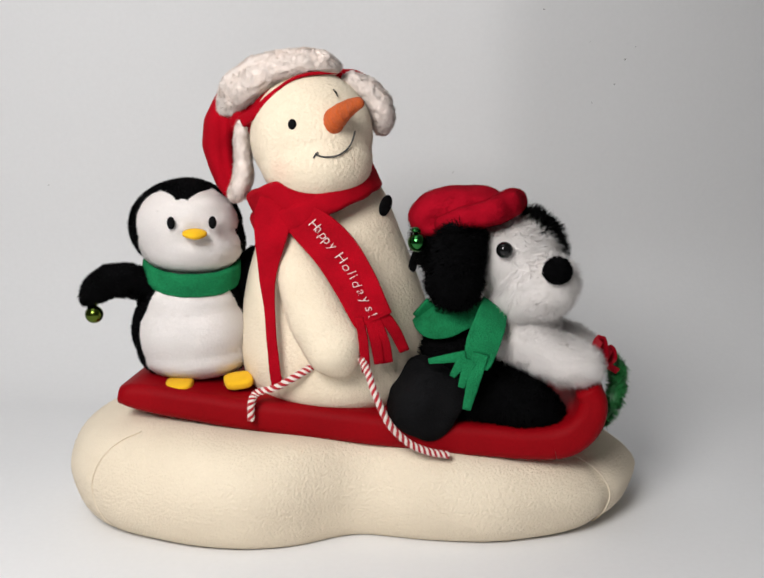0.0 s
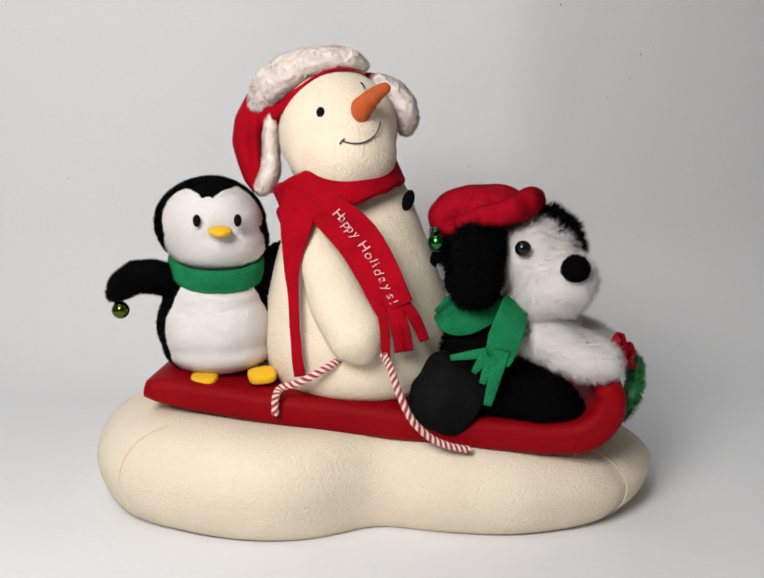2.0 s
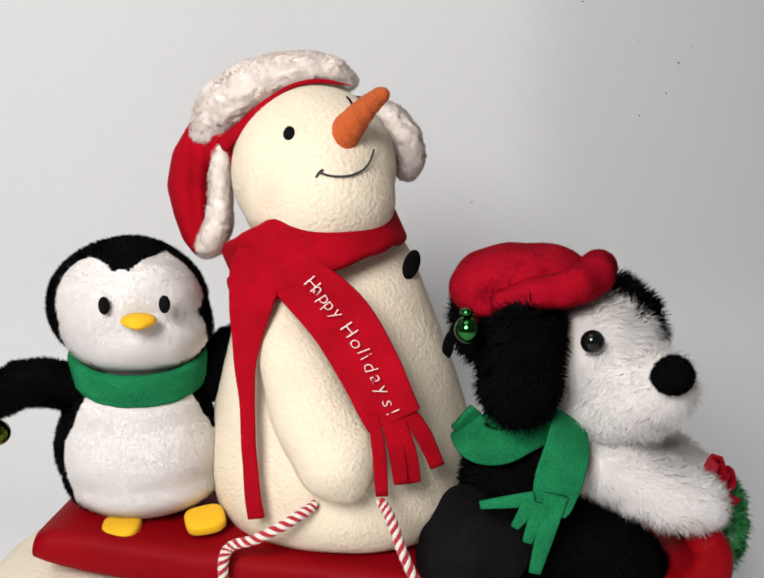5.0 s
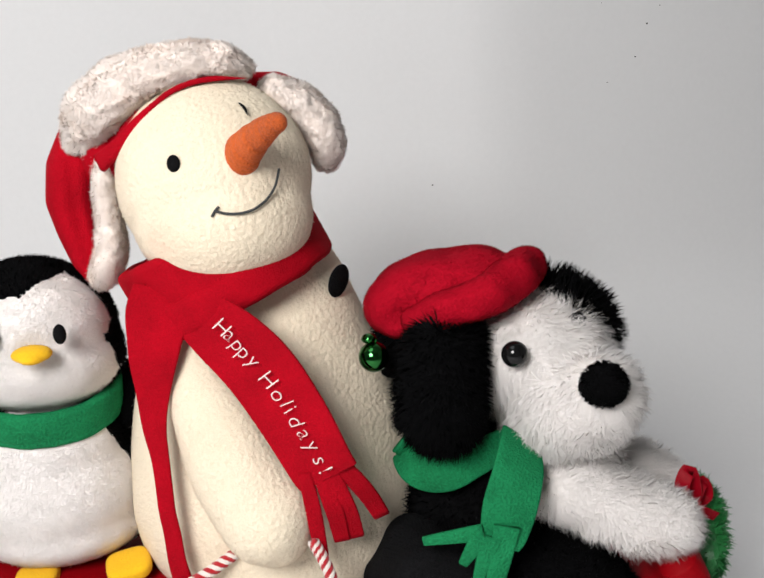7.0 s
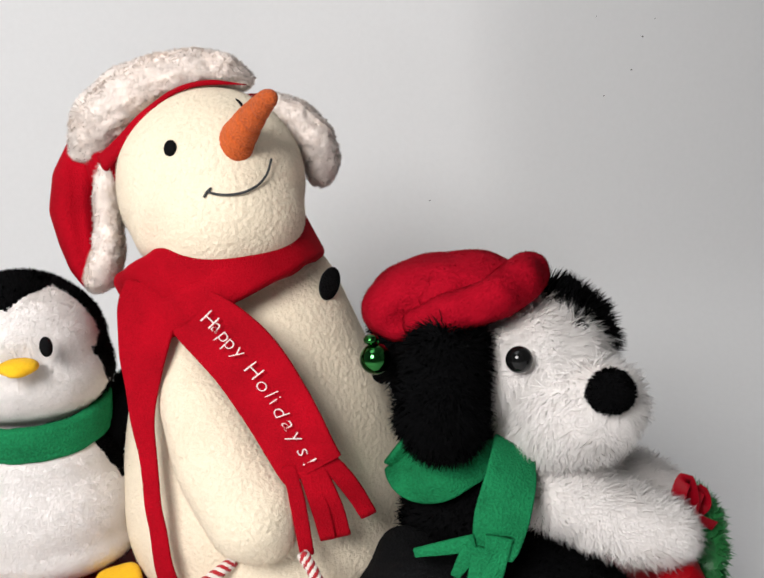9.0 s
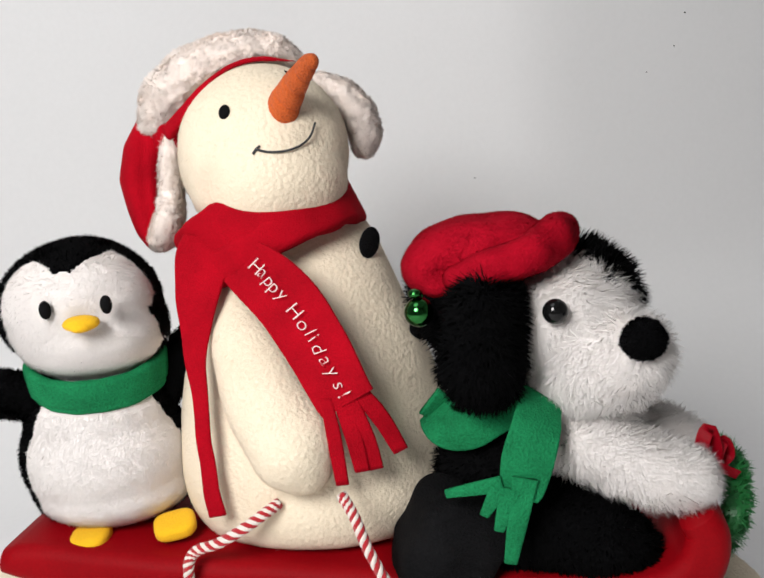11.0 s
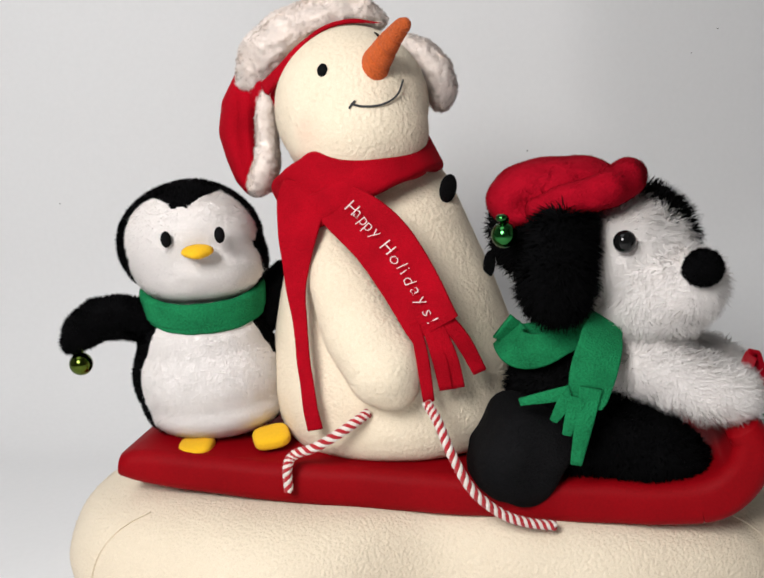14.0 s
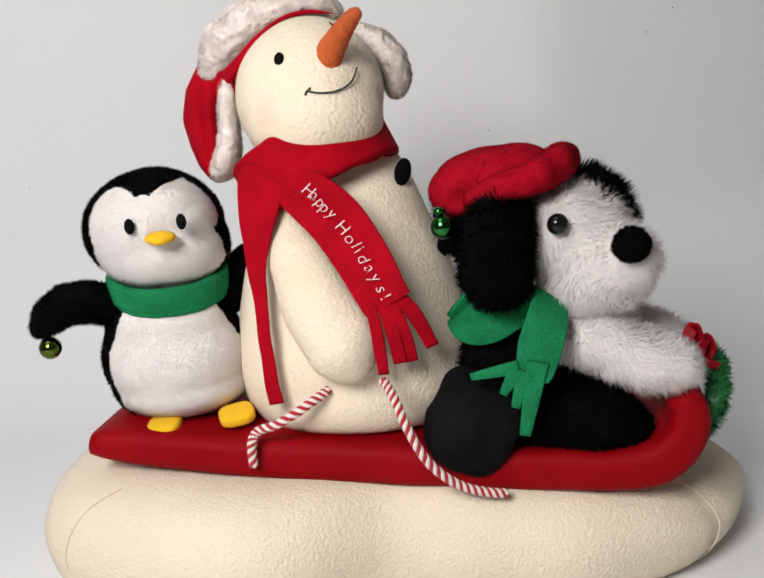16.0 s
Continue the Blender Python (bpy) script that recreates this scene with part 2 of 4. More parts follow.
def hair(mesh, count, length, width, seed, comb=(0, 0, -0.3), wild=0.5, where=None, stand=0.45, stray=0.15):
    """A pile of tapered fibres on a mesh, of three pieces each."""
    rng = np.random.default_rng(seed)
    mesh.calc_loop_triangles()
    co = np.empty(len(mesh.vertices) * 3)
    mesh.vertices.foreach_get("co", co)
    co = co.reshape(-1, 3)
    tri = np.empty(len(mesh.loop_triangles) * 3, int)
    mesh.loop_triangles.foreach_get("vertices", tri)
    tri = tri.reshape(-1, 3)
    a, b, c = co[tri[:, 0]], co[tri[:, 1]], co[tri[:, 2]]
    cross = np.cross(b - a, c - a)
    size = np.linalg.norm(cross, axis=1)
    pick = rng.choice(len(tri), count, p=size / size.sum())
    u, v = rng.random(count), rng.random(count)
    flip = u + v > 1
    u[flip], v[flip] = 1 - u[flip], 1 - v[flip]
    root = a[pick] + (b - a)[pick] * u[:, None] + (c - a)[pick] * v[:, None]
    nor = cross[pick] / size[pick][:, None]
    if where is not None:
        keep = where(root)
        root, nor = root[keep], nor[keep]
    n = len(root)
    wave = np.random.default_rng(7).normal(size=(4, 3, 3))
    clump = sum(np.sin(root / d @ wave[k] + k) for k, d in enumerate((0.0046, 0.0026, 0.0070, 0.0018))) * 0.3
    up = np.where(rng.random(n) < stray, np.minimum(0.85, stand + 0.35), stand)[:, None]
    lie = np.array(comb) + wild * 1.0 * clump + wild * 0.35 * rng.normal(size=(n, 3))
    lie -= nor * (lie * nor).sum(1)[:, None]
    lie /= np.linalg.norm(lie, axis=1)[:, None] + 1e-6
    way = up * nor + (1 - up) * lie + 0.08 * rng.normal(size=(n, 3))
    way /= np.linalg.norm(way, axis=1)[:, None]
    tip_way = way + 0.35 * lie
    tip_way /= np.linalg.norm(tip_way, axis=1)[:, None]
    side = np.cross(way, nor + 0.28 * rng.normal(size=(n, 3)))
    side /= np.linalg.norm(side, axis=1)[:, None]
    side *= np.sign((np.cross(side, way) * nor).sum(1))[:, None]
    ln = (length * rng.uniform(0.5, 1.15, n))[:, None]
    w = width * 0.55
    root = root - nor * length * 0.06
    mid = root + way * ln * 0.55
    tip = mid + tip_way * ln * 0.45
    pts = np.stack([root - side * w, root + side * w, mid - side * w * 0.9, mid + side * w * 0.9, tip], 1).reshape(-1, 3)
    i = np.arange(n)[:, None] * 5
    loops = np.hstack([i, i + 1, i + 3, i, i + 3, i + 2, i + 2, i + 3, i + 4]).reshape(-1)
    data = bpy.data.meshes.new("pile")
    data.vertices.add(len(pts))
    data.vertices.foreach_set("co", pts.reshape(-1))
    data.loops.add(len(loops))
    data.loops.foreach_set("vertex_index", loops.astype(np.int32))
    data.polygons.add(len(loops) // 3)
    data.polygons.foreach_set("loop_start", np.arange(0, len(loops), 3, dtype=np.int32))
    data.update(calc_edges=True)
    soft = nor + 0.2 * way
    return data, np.repeat(soft / np.linalg.norm(soft, axis=1)[:, None], 5, axis=0)


def furred(name, mesh, mat, parent, count, length, width, seed, label="", at=None, **more):
    """A part with its pile in the same mesh."""
    pile, lie = hair(mesh, count, length, width, seed, **more)
    own = np.empty(len(mesh.vertices) * 3)
    mesh.vertices.foreach_get("normal", own)
    bm = bmesh.new()
    bm.from_mesh(mesh)
    solid = len(bm.faces)
    bm.from_mesh(pile)
    bpy.data.meshes.remove(pile)
    ob = part(name, bm, mat, parent, label, at)
    ob.data.materials.append(FIBRES.get(mat, mat))
    ob.data.polygons.foreach_set("material_index", [0] * solid + [1] * (len(ob.data.polygons) - solid))
    ob.data.normals_split_custom_set_from_vertices(np.vstack([own.reshape(-1, 3), lie]).tolist())
    return ob


def crease(mesh, line, depth, wide):
    """Presses a stitched groove into a mesh along a line of places."""
    path = np.array([tuple(p) for p in smooth_line(line, 60)])
    for v in mesh.vertices:
        d = float(np.min(np.linalg.norm(path - np.array(v.co), axis=1)))
        if d < 3 * wide:
            v.co -= v.normal * depth * math.exp(-((d / wide) ** 2))
    return mesh


def meshed(bm):
    """A bmesh as mesh data."""
    data = bpy.data.meshes.new("meshed")
    bm.to_mesh(data)
    bm.free()
    return data


def front(mesh, x, z, lift=0.0):
    """The place on the near side of a mesh at x, z."""
    near = [v.co.y for v in mesh.vertices if abs(v.co.x - x) < 0.0022 and abs(v.co.z - z) < 0.0022]
    return Vector((x, min(near) - lift, z))


def ball(centre, radii, turn=(0, 0, 0), level=4):
    radii = (radii,) * 3 if isinstance(radii, (int, float)) else radii
    bm = bmesh.new()
    bmesh.ops.create_icosphere(bm, subdivisions=level, radius=1, matrix=pose(*centre, *turn) @ Matrix.Diagonal((*radii, 1)))
    return bm


def drum(centre, radii, turn, power=0.5, n=48):
    """A rounded block, between a box and an egg, with creased cloth."""
    m = pose(*centre, *turn)
    bm = bmesh.new()
    sgn = lambda v, p: math.copysign(abs(v) ** p, v)
    rows = []
    for i in range(1, n // 2):
        u = math.pi * i / (n // 2) - math.pi / 2
        row = []
        for j in range(n):
            v = 2 * math.pi * j / n
            p = Vector((radii[0] * sgn(math.cos(u), power) * sgn(math.cos(v), power), radii[1] * sgn(math.sin(u), power), radii[2] * sgn(math.cos(u), power) * sgn(math.sin(v), power)))
            p *= 1 + 0.06 * noise.noise(p / 0.012) + 0.05 * abs(noise.noise(p / 0.02 + Vector((3, 1, 2))))
            row.append(bm.verts.new(m @ p))
        rows.append(row)
    for r, s in zip(rows, rows[1:]):
        for j in range(n):
            bm.faces.new((r[j], r[(j + 1) % n], s[(j + 1) % n], s[j]))
    bm.faces.new(rows[0][::-1])
    bm.faces.new(rows[-1])
    bmesh.ops.recalc_face_normals(bm, faces=bm.faces)
    return bm


def ring(centre, rx, ry, height, thick, tilt=(0, 0, 0), n=64, swell=0.0):
    """A cloth band round a neck."""
    m = pose(*centre, *tilt)
    line, sides = [], []
    for i in range(n):
        a = 2 * math.pi * i / n
        p = Vector((rx * math.cos(a), ry * math.sin(a), swell * noise.noise(Vector((3 * math.cos(a), 3 * math.sin(a), 1)))))
        line.append(m @ p)
        sides.append(m.to_3x3() @ Vector((0, 0, 1)))
    return swept(line, sides, lambda k: rounded(height, thick, thick * 0.45, 4), close=True)


def cord(points, radius, twist, n):
    """Red and white strands wound round one another: two meshes."""
    line = smooth_line(points, n)
    out = []
    for colour in range(2):
        bm = bmesh.new()
        for s in range(2):
            strand, sides = [], []
            for i in range(n):
                ahead = Vector(line[min(i + 1, n - 1)]) - Vector(line[max(i - 1, 0)])
                ahead.normalize()
                x = ahead.cross(Vector((0.3, 1, 0.2))).normalized()
                y = ahead.cross(x)
                a = twist * i / n * 2 * math.pi + (colour + 2 * s) * math.pi / 2
                strand.append(Vector(line[i]) + (x * math.cos(a) + y * math.sin(a)) * radius * 0.55)
                sides.append(x)
            one = swept(strand, sides, lambda k: [(radius * 0.62 * math.cos(q * math.pi / 3), radius * 0.62 * math.sin(q * math.pi / 3)) for q in range(6)])
            data = bpy.data.meshes.new("strand")
            one.to_mesh(data)
            one.free()
            bm.from_mesh(data)
            bpy.data.meshes.remove(data)
        out.append(bm)
    return out


# ---------------------------------------------------------------- the setting


MARKS = [(0.1779, 0.4035, 0.0013), (0.2766, 0.3507, 0.0015), (0.2655, 0.3231, 0.0013), (0.239, 0.3028, 0.001), (0.289, 0.3652, 0.0009), (0.08, 0.2262, 0.0012), (-0.382, 0.21, 0.0011), (0.2336, 0.3695, 0.0008)]


def recede(x, z=0.3):
    """How far the sheet falls back: level on one side, swinging away past a soft upright bend, with slack ripples."""
    k = min(max((x - 0.10) / 0.09, 0.0), 1.0)
    swing = 0.30 * (0.09 * (k**3 - k**4 / 2) + max(0.0, min(x, 0.9) - 0.19))
    rise = -0.10 * max(0.0, min(x, 0.12) + 0.06)
    slack = 0.0025 * math.sin(x * 9 + 1.2 * z) + 0.003 * noise.noise(Vector((x * 5, z * 1.5, 2.0)))
    return swing + slack + rise


def backdrop():
    """A white sweep: floor, soft bend and back wall in one sheet."""
    bm = bmesh.new()
    prof = [(y, 0.0) for y in np.linspace(-1.6, 0.93, 16)]
    prof += [(0.93 + 0.16 * math.sin(a), 0.16 - 0.16 * math.cos(a)) for a in np.linspace(0.1, math.pi / 2, 14)]
    prof += [(1.09, z) for z in np.linspace(0.22, 2.2, 24)]
    xs = np.concatenate([np.linspace(-1.6, -0.3, 14), np.linspace(-0.28, 0.5, 60), np.linspace(0.53, 1.6, 16)])
    rows = []
    for y, z in prof:
        k = min(1.0, max(0.0, (y - 0.8) / 0.29))
        rows.append([bm.verts.new((x, y + recede(x, z) * k, z)) for x in xs])
    for r, s in zip(rows, rows[1:]):
        for i in range(len(xs) - 1):
            bm.faces.new((r[i], r[i + 1], s[i + 1], s[i]))
    me = bpy.data.meshes.new("backdrop")
    bm.to_mesh(me)
    bm.free()
    me.materials.append(PAPER)
    me.polygons.foreach_set("use_smooth", [True] * len(me.polygons))
    sheet = tagged(new("backdrop", me), "seamless white backdrop sweeping up from the floor", "backdrop", kind="structure")
    for x, z, r in MARKS:
        ob = new("speck", bpy.data.meshes.new("speck"))
        bm = bmesh.new()
        bmesh.ops.create_icosphere(bm, subdivisions=1, radius=1, matrix=Matrix.Translation((x, 1.0895 + recede(x, z), z)) @ Matrix.Diagonal((r * 0.6, 0.0006, r * 0.5, 1)))
        bm.to_mesh(ob.data)
        bm.free()
        ob.data.materials.append(BLACK_FELT)
        ob.parent = sheet


def slab(name, lo, hi, label):
    bm = bmesh.new()
    size = [b - a for a, b in zip(lo, hi)]
    mid = [(a + b) / 2 for a, b in zip(lo, hi)]
    bmesh.ops.create_cube(bm, size=1, matrix=Matrix.Translation(mid) @ Matrix.Diagonal((*size, 1)))
    me = bpy.data.meshes.new(name)
    bm.to_mesh(me)
    bm.free()
    me.materials.append(BOUNCE_GREY)
    tagged(new(name, me), label, "wall" if "wall" in name else "ceiling", kind="structure")


backdrop()
# unseen box added round the set: its faces bounce fill onto the toys
slab("bounce_wall_west", (-1.72, -1.7, 0), (-1.61, 1.8, 2.3), "plain pale unseen side wall, added to bounce fill light")
slab("bounce_wall_east", (1.61, -1.7, 0), (1.72, 1.8, 2.3), "plain pale unseen side wall, added to bounce fill light")
slab("bounce_wall_south", (-1.61, -1.75, 0), (1.61, -1.61, 2.3), "plain pale unseen wall behind the camera, added to bounce fill light")
slab("ceiling", (-1.72, -1.75, 2.31), (1.72, 1.8, 2.4), "plain pale unseen ceiling, added to bounce fill light")

# ---------------------------------------------------------------- snow base and sled


def snow_base():
    """A low stuffed cushion with two lobes, higher at the penguin's end."""
    base = thing("snow_base", (-0.02, 0.715, 0), "cream velour snow cushion with two rounded lobes and side seams", "cushion")

    knots = [(0, 0.222), (22, 0.200), (50, 0.126), (75, 0.098), (100, 0.094), (130, 0.126), (158, 0.205), (180, 0.2205), (197, 0.212), (212, 0.1775), (226, 0.1495), (242, 0.1195), (258, 0.0920), (272, 0.0830), (288, 0.0905), (306, 0.1160), (322, 0.1530), (340, 0.1960), (360, 0.222)]
    angles, reach = zip(*knots)
    fine = smooth_line(list(zip(angles, reach)), 400)

    def edge(a):
        return float(np.interp(math.degrees(a) % 360, fine[:, 0], fine[:, 1]))

    prof = [(0.0, 0.0), (0.5, 0.0), (0.82, 0.0), (0.90, 0.02), (0.95, 0.10), (0.985, 0.24), (1.002, 0.42), (0.998, 0.55), (0.97, 0.70), (0.92, 0.83), (0.84, 0.93), (0.72, 0.985), (0.5, 1.0), (0.25, 1.0), (0.0, 1.0)]
    prof = smooth_line(prof, 60)
    bm = bmesh.new()
    m = 260
    rows = []
    for r, h in prof:
        row = []
        for i in range(m):
            a = 2 * math.pi * i / m
            e = edge(a)
            x, y = e * max(r, 0) * math.cos(a), e * max(r, 0) * math.sin(a)
            top = 0.0805 - 0.062 * (x + 0.16)
            p = Vector((-0.0205 + x, 0.715 + y, max(h, 0) * top))
            p += Vector((x, y, 0)).normalized() * 0.0030 * noise.noise(p / 0.045) * min(1, 4 * h)
            row.append(bm.verts.new(p))
        rows.append(row)
    for r, s in zip(rows, rows[1:]):
        for i in range(m):
            j = (i + 1) % m
            bm.faces.new((r[i], r[j], s[j], s[i]))
    bmesh.ops.remove_doubles(bm, verts=bm.verts, dist=1e-5)
    bmesh.ops.recalc_face_normals(bm, faces=bm.faces)
    data = bpy.data.meshes.new("cover")
    bm.to_mesh(data)
    bm.free()
    # the stitched seams at the two ends
    seams = []
    for a0 in (202, -19):
        a = radians(a0)
        e = edge(a)
        seams.append([(-0.0205 + e * r * math.cos(a), 0.715 + e * r * math.sin(a), h * (0.0805 - 0.062 * (e * r * math.cos(a) + 0.16))) for r, h in prof[16:46:3]])
        crease(data, seams[-1], 0.0006 if a0 > 0 else 0.0022, 0.0040 if a0 > 0 else 0.0060)
    furred("cover", data, SNOW, base, 60000, 0.0010, 0.00013, 11, wild=1.0, comb=(0, 0, -0.1), stand=0.6)
    for pts in seams:
        line = smooth_line([(x, y, z) for x, y, z in pts], 50)
        part("seam", swept(line, [(0, -1, 0)] * 50, lambda k: rounded(0.0009, 0.0008, None, 2)), SNOW, base, "raised cream seam")


def sled():
    """A padded toboggan with its front curled up."""
    ob = thing("sled", (-0.02, 0.715, 0.07), "red velvet padded toboggan sled with a curled-up front", "sled")
    side = Vector((0.11, 1, 0)).normalized()
    pts = [(-0.187, 0.0985), (-0.12, 0.0900), (-0.065, 0.0840), (0.0, 0.0790), (0.06, 0.0750), (0.112, 0.0728), (0.136, 0.0765), (0.1500, 0.0890), (0.1535, 0.1040), (0.1490, 0.1130)]
    line = [Vector((x, 0.704 - 0.11 * x, z)) for x, z in smooth_line(pts, 90)]

    def across(k):
        thick = 0.0235 if k < 0.75 else 0.0235 - 0.0065 * (k - 0.75) / 0.25
        if k < 0.05:
            thick *= 0.60 + 0.40 * math.sqrt(k / 0.05)
        return rounded(0.124, thick, min(0.0078, thick * 0.48), 8)

    for name, lo, hi in (("deck", 0, 56), ("curl", 55, 90)):
        bm = swept(line[lo:hi], [side] * (hi - lo), lambda k: across((lo + k * (hi - lo - 1)) / 89), caps=(lo == 0, lo > 0))
        for v in bm.verts:
            v.co += Vector((0, 0, 1)) * 0.0016 * noise.noise(v.co / 0.03)
            v.co += side * 0.0012 * noise.noise(v.co / 0.04 + Vector((5, 1, 2)))
        part(name, bm, SLED_RED, ob, "upturned front of the sled" if lo else "")


snow_base()
sled()

# ---------------------------------------------------------------- snowman


def carrot(root, tip, r0, r1):
    """A wound felt carrot with ridges and a blunt tip."""
    root, tip = Vector(root), Vector(tip)
    n, m = 60, 28
    line = [root.lerp(tip, i / (n - 1)) + Vector((0, 0, 0.002)) * math.sin(math.pi * i / (n - 1)) for i in range(n)]
    bm = bmesh.new()
    ahead = (tip - root).normalized()
    x = ahead.cross(Vector((0, 0, 1))).normalized()
    y = ahead.cross(x)
    rows = []
    for i, p in enumerate(line):
        k = i / (n - 1)
        r = (r0 + (r1 - r0) * k**0.9) * (1 if k < 0.86 else math.sqrt(max(0.001, 1 - ((k - 0.86) / 0.14) ** 2)))
        row = []
        for j in range(m):
            a = 2 * math.pi * j / m
            groove = 1 - 0.16 * max(0, math.sin(a + k * 30)) ** 6 + 0.05 * noise.noise(Vector((math.cos(a), math.sin(a), k * 6)) * 1.5)
            row.append(bm.verts.new(p + (x * math.cos(a) + y * math.sin(a)) * r * groove))
        rows.append(row)
    for r, s in zip(rows, rows[1:]):
        for j in range(m):
            bm.faces.new((r[j], r[(j + 1) % m], s[(j + 1) % m], s[j]))
    bm.faces.new(rows[-1])
    bm.faces.new(rows[0][::-1])
    bmesh.ops.recalc_face_normals(bm, faces=bm.faces)
    return bm


NECK = (-0.0513, 0.690, 0.2530)
HEAD, HEAD_R = Vector((-0.0505, 0.6905, 0.2865)), Vector((0.0443, 0.0450, 0.0445))


def letters(words, line, size, parent):
    """Embroidered letters along a line of places, hand-drawn in their lean."""
    wide = {"H": 1.25, "i": 0.5, "l": 0.5, " ": 0.55, "!": 0.55}
    step = [wide.get(ch, 0.95) for ch in words]
    at = smooth_line(line, 201)
    for i, ch in enumerate(words):
        if ch == " ":
            continue
        cu = bpy.data.curves.new("letter", "FONT")
        cu.body, cu.size, cu.extrude, cu.offset, cu.shear = ch, size * (1.05 if ch.isupper() else 1.0), 0.00025, -0.00022, 0.15
        cu.align_x = "CENTER"
        me = baked(new("letter", cu))
        bpy.data.curves.remove(cu)
        k = round(200 * (sum(step[:i]) + step[i] / 2) / sum(step))
        p, q = Vector(at[k]), Vector(at[min(200, k + 6)]) - Vector(at[max(0, k - 6)])
        right = q.normalized()
        out = Vector((-0.25, -1, 0.12))
        out = (out - right * out.dot(right)).normalized()
        m = Matrix((right, out.cross(right), out)).transposed().to_4x4()
        m.translation = p
        me.transform(m @ pose(0, -size * 0.3 + size * 0.05 * math.sin(i * 1.7), 0, 0, 0, 7 * math.sin(i * 2.3)))
        part("letter", me, STITCH, parent, "white embroidered letter")


def snowman():
    man = thing("snowman", (-0.0356, 0.7145, 0.0995), "cream fleece plush snowman in red trapper hat and red scarf", "plush snowman")
    rows = [(0.084, 0.030), (0.086, 0.052), (0.092, 0.064), (0.105, 0.0715), (0.125, 0.0735), (0.15, 0.0715), (0.175, 0.066), (0.20, 0.058), (0.225, 0.049), (0.245, 0.041), (0.262, 0.030)]
    prof = smooth_line(rows, 70)
    bm = bmesh.new()
    loops = []
    m = 110
    for z, r in prof:
        cx = -0.0345 - 0.05 * (z - 0.12)
        loops.append([bm.verts.new((cx + r * math.cos(2 * math.pi * i / m), 0.712 + 0.88 * r * math.sin(2 * math.pi * i / m), z)) for i in range(m)])
    for r, s in zip(loops, loops[1:]):
        for i in range(m):
            bm.faces.new((r[i], r[(i + 1) % m], s[(i + 1) % m], s[i]))
    bm.faces.new(loops[0][::-1])
    bm.faces.new(loops[-1])
    bmesh.ops.recalc_face_normals(bm, faces=bm.faces)
    data = bpy.data.meshes.new("body")
    bm.to_mesh(data)
    bm.free()
    for v in data.vertices:
        v.co += v.normal * (0.0010 * noise.noise(v.co / 0.03))
    furred("body", data, CREAM, man, 16000, 0.0014, 0.00014, 21, wild=1.0, comb=(0, 0, -0.1))
    # head
    head = stuffed([(HEAD, HEAD_R), (HEAD + Vector((0.0035, -0.0075, -0.0175)), (0.0405, 0.040, 0.0335))], 0.0016, 10, 0.0006, 0.02)
    head_ob = furred("head", head, CHEEK, man, 10000, 0.0013, 0.00013, 22, at=NECK, wild=1.0, comb=(0, 0, -0.1))
    # face
    part("eye", ball(front(head, -0.0605, 0.2955, -0.0004), (0.0030, 0.0014, 0.0036), (0, 10, -18)), INK, head_ob, "black embroidered open eye")
    wink = [front(head, x, z, 0.0005) for x, z in ((-0.0335, 0.3185), (-0.0315, 0.3165), (-0.0300, 0.3135))]
    part("closed_eye", swept(smooth_line([tuple(p) for p in wink], 14), [(1, 0, 0)] * 14, lambda k: rounded(0.0013 * math.sin(0.3 + 2.6 * k), 0.0012, None, 3)), INK, head_ob, "thin stitched winking eye")
    lips = [front(head, x, z, 0.0006) for x, z in ((-0.0445, 0.2755), (-0.0400, 0.2742), (-0.0345, 0.2740), (-0.0290, 0.2752), (-0.0240, 0.2785), (-0.0205, 0.2835), (-0.0185, 0.2905))]
    part("mouth", swept(smooth_line([tuple(p) for p in lips], 40), [(0, 0, 1)] * 40, lambda k: rounded(0.0011, 0.0010, None, 3)), THREAD, head_ob, "grey stitched smile")
    corner = [front(head, x, z, 0.0006) for x, z in ((-0.0462, 0.2732), (-0.0448, 0.2755), (-0.0430, 0.2772))]
    part("mouth_corner", swept(smooth_line([tuple(p) for p in corner], 10), [(1, 0, 0)] * 10, lambda k: rounded(0.0011, 0.0010, None, 3)), THREAD, head_ob)
    nose_root = front(head, -0.0345, 0.2960, -0.005)
    part("nose", carrot(nose_root, (-0.0128, 0.6220, 0.3110), 0.0088, 0.0036), ORANGE, head_ob, "wound orange felt carrot nose")
    # arm, holding the cord
    arm = stuffed(chain([(-0.0649, 0.6720, 0.2103), (-0.0558, 0.6580, 0.1865), (-0.0458, 0.6480, 0.1641), (-0.0340, 0.6400, 0.1440), (-0.0306, 0.6400, 0.1370)], [0.0125, 0.0185, 0.0212, 0.0213, 0.0165]), 0.002, 12, 0.0008, 0.02)
    furred("arm", arm, CREAM, man, 8000, 0.0014, 0.00014, 23, wild=1.0)
    # buttons down the chest
    for (x, y, z), turn in (((0.0025, 0.6880, 0.2357), (14, 0, 50)), ((0.0233, 0.6980, 0.1913), (8, 0, 62))):
        part("button", ball((x, y, z), (0.0070, 0.0018, 0.0082), turn), BLACK_FELT, man, "oval black felt button")
    # hat
    crown = stuffed([((-0.059, 0.712, 0.2985), (0.0425, 0.046, 0.0400)), ((-0.1000, 0.714, 0.302), (0.017, 0.028, 0.022))], 0.0025, 12)
    part("hat_crown", crown, RED, head_ob, "red felt crown of the trapper hat")
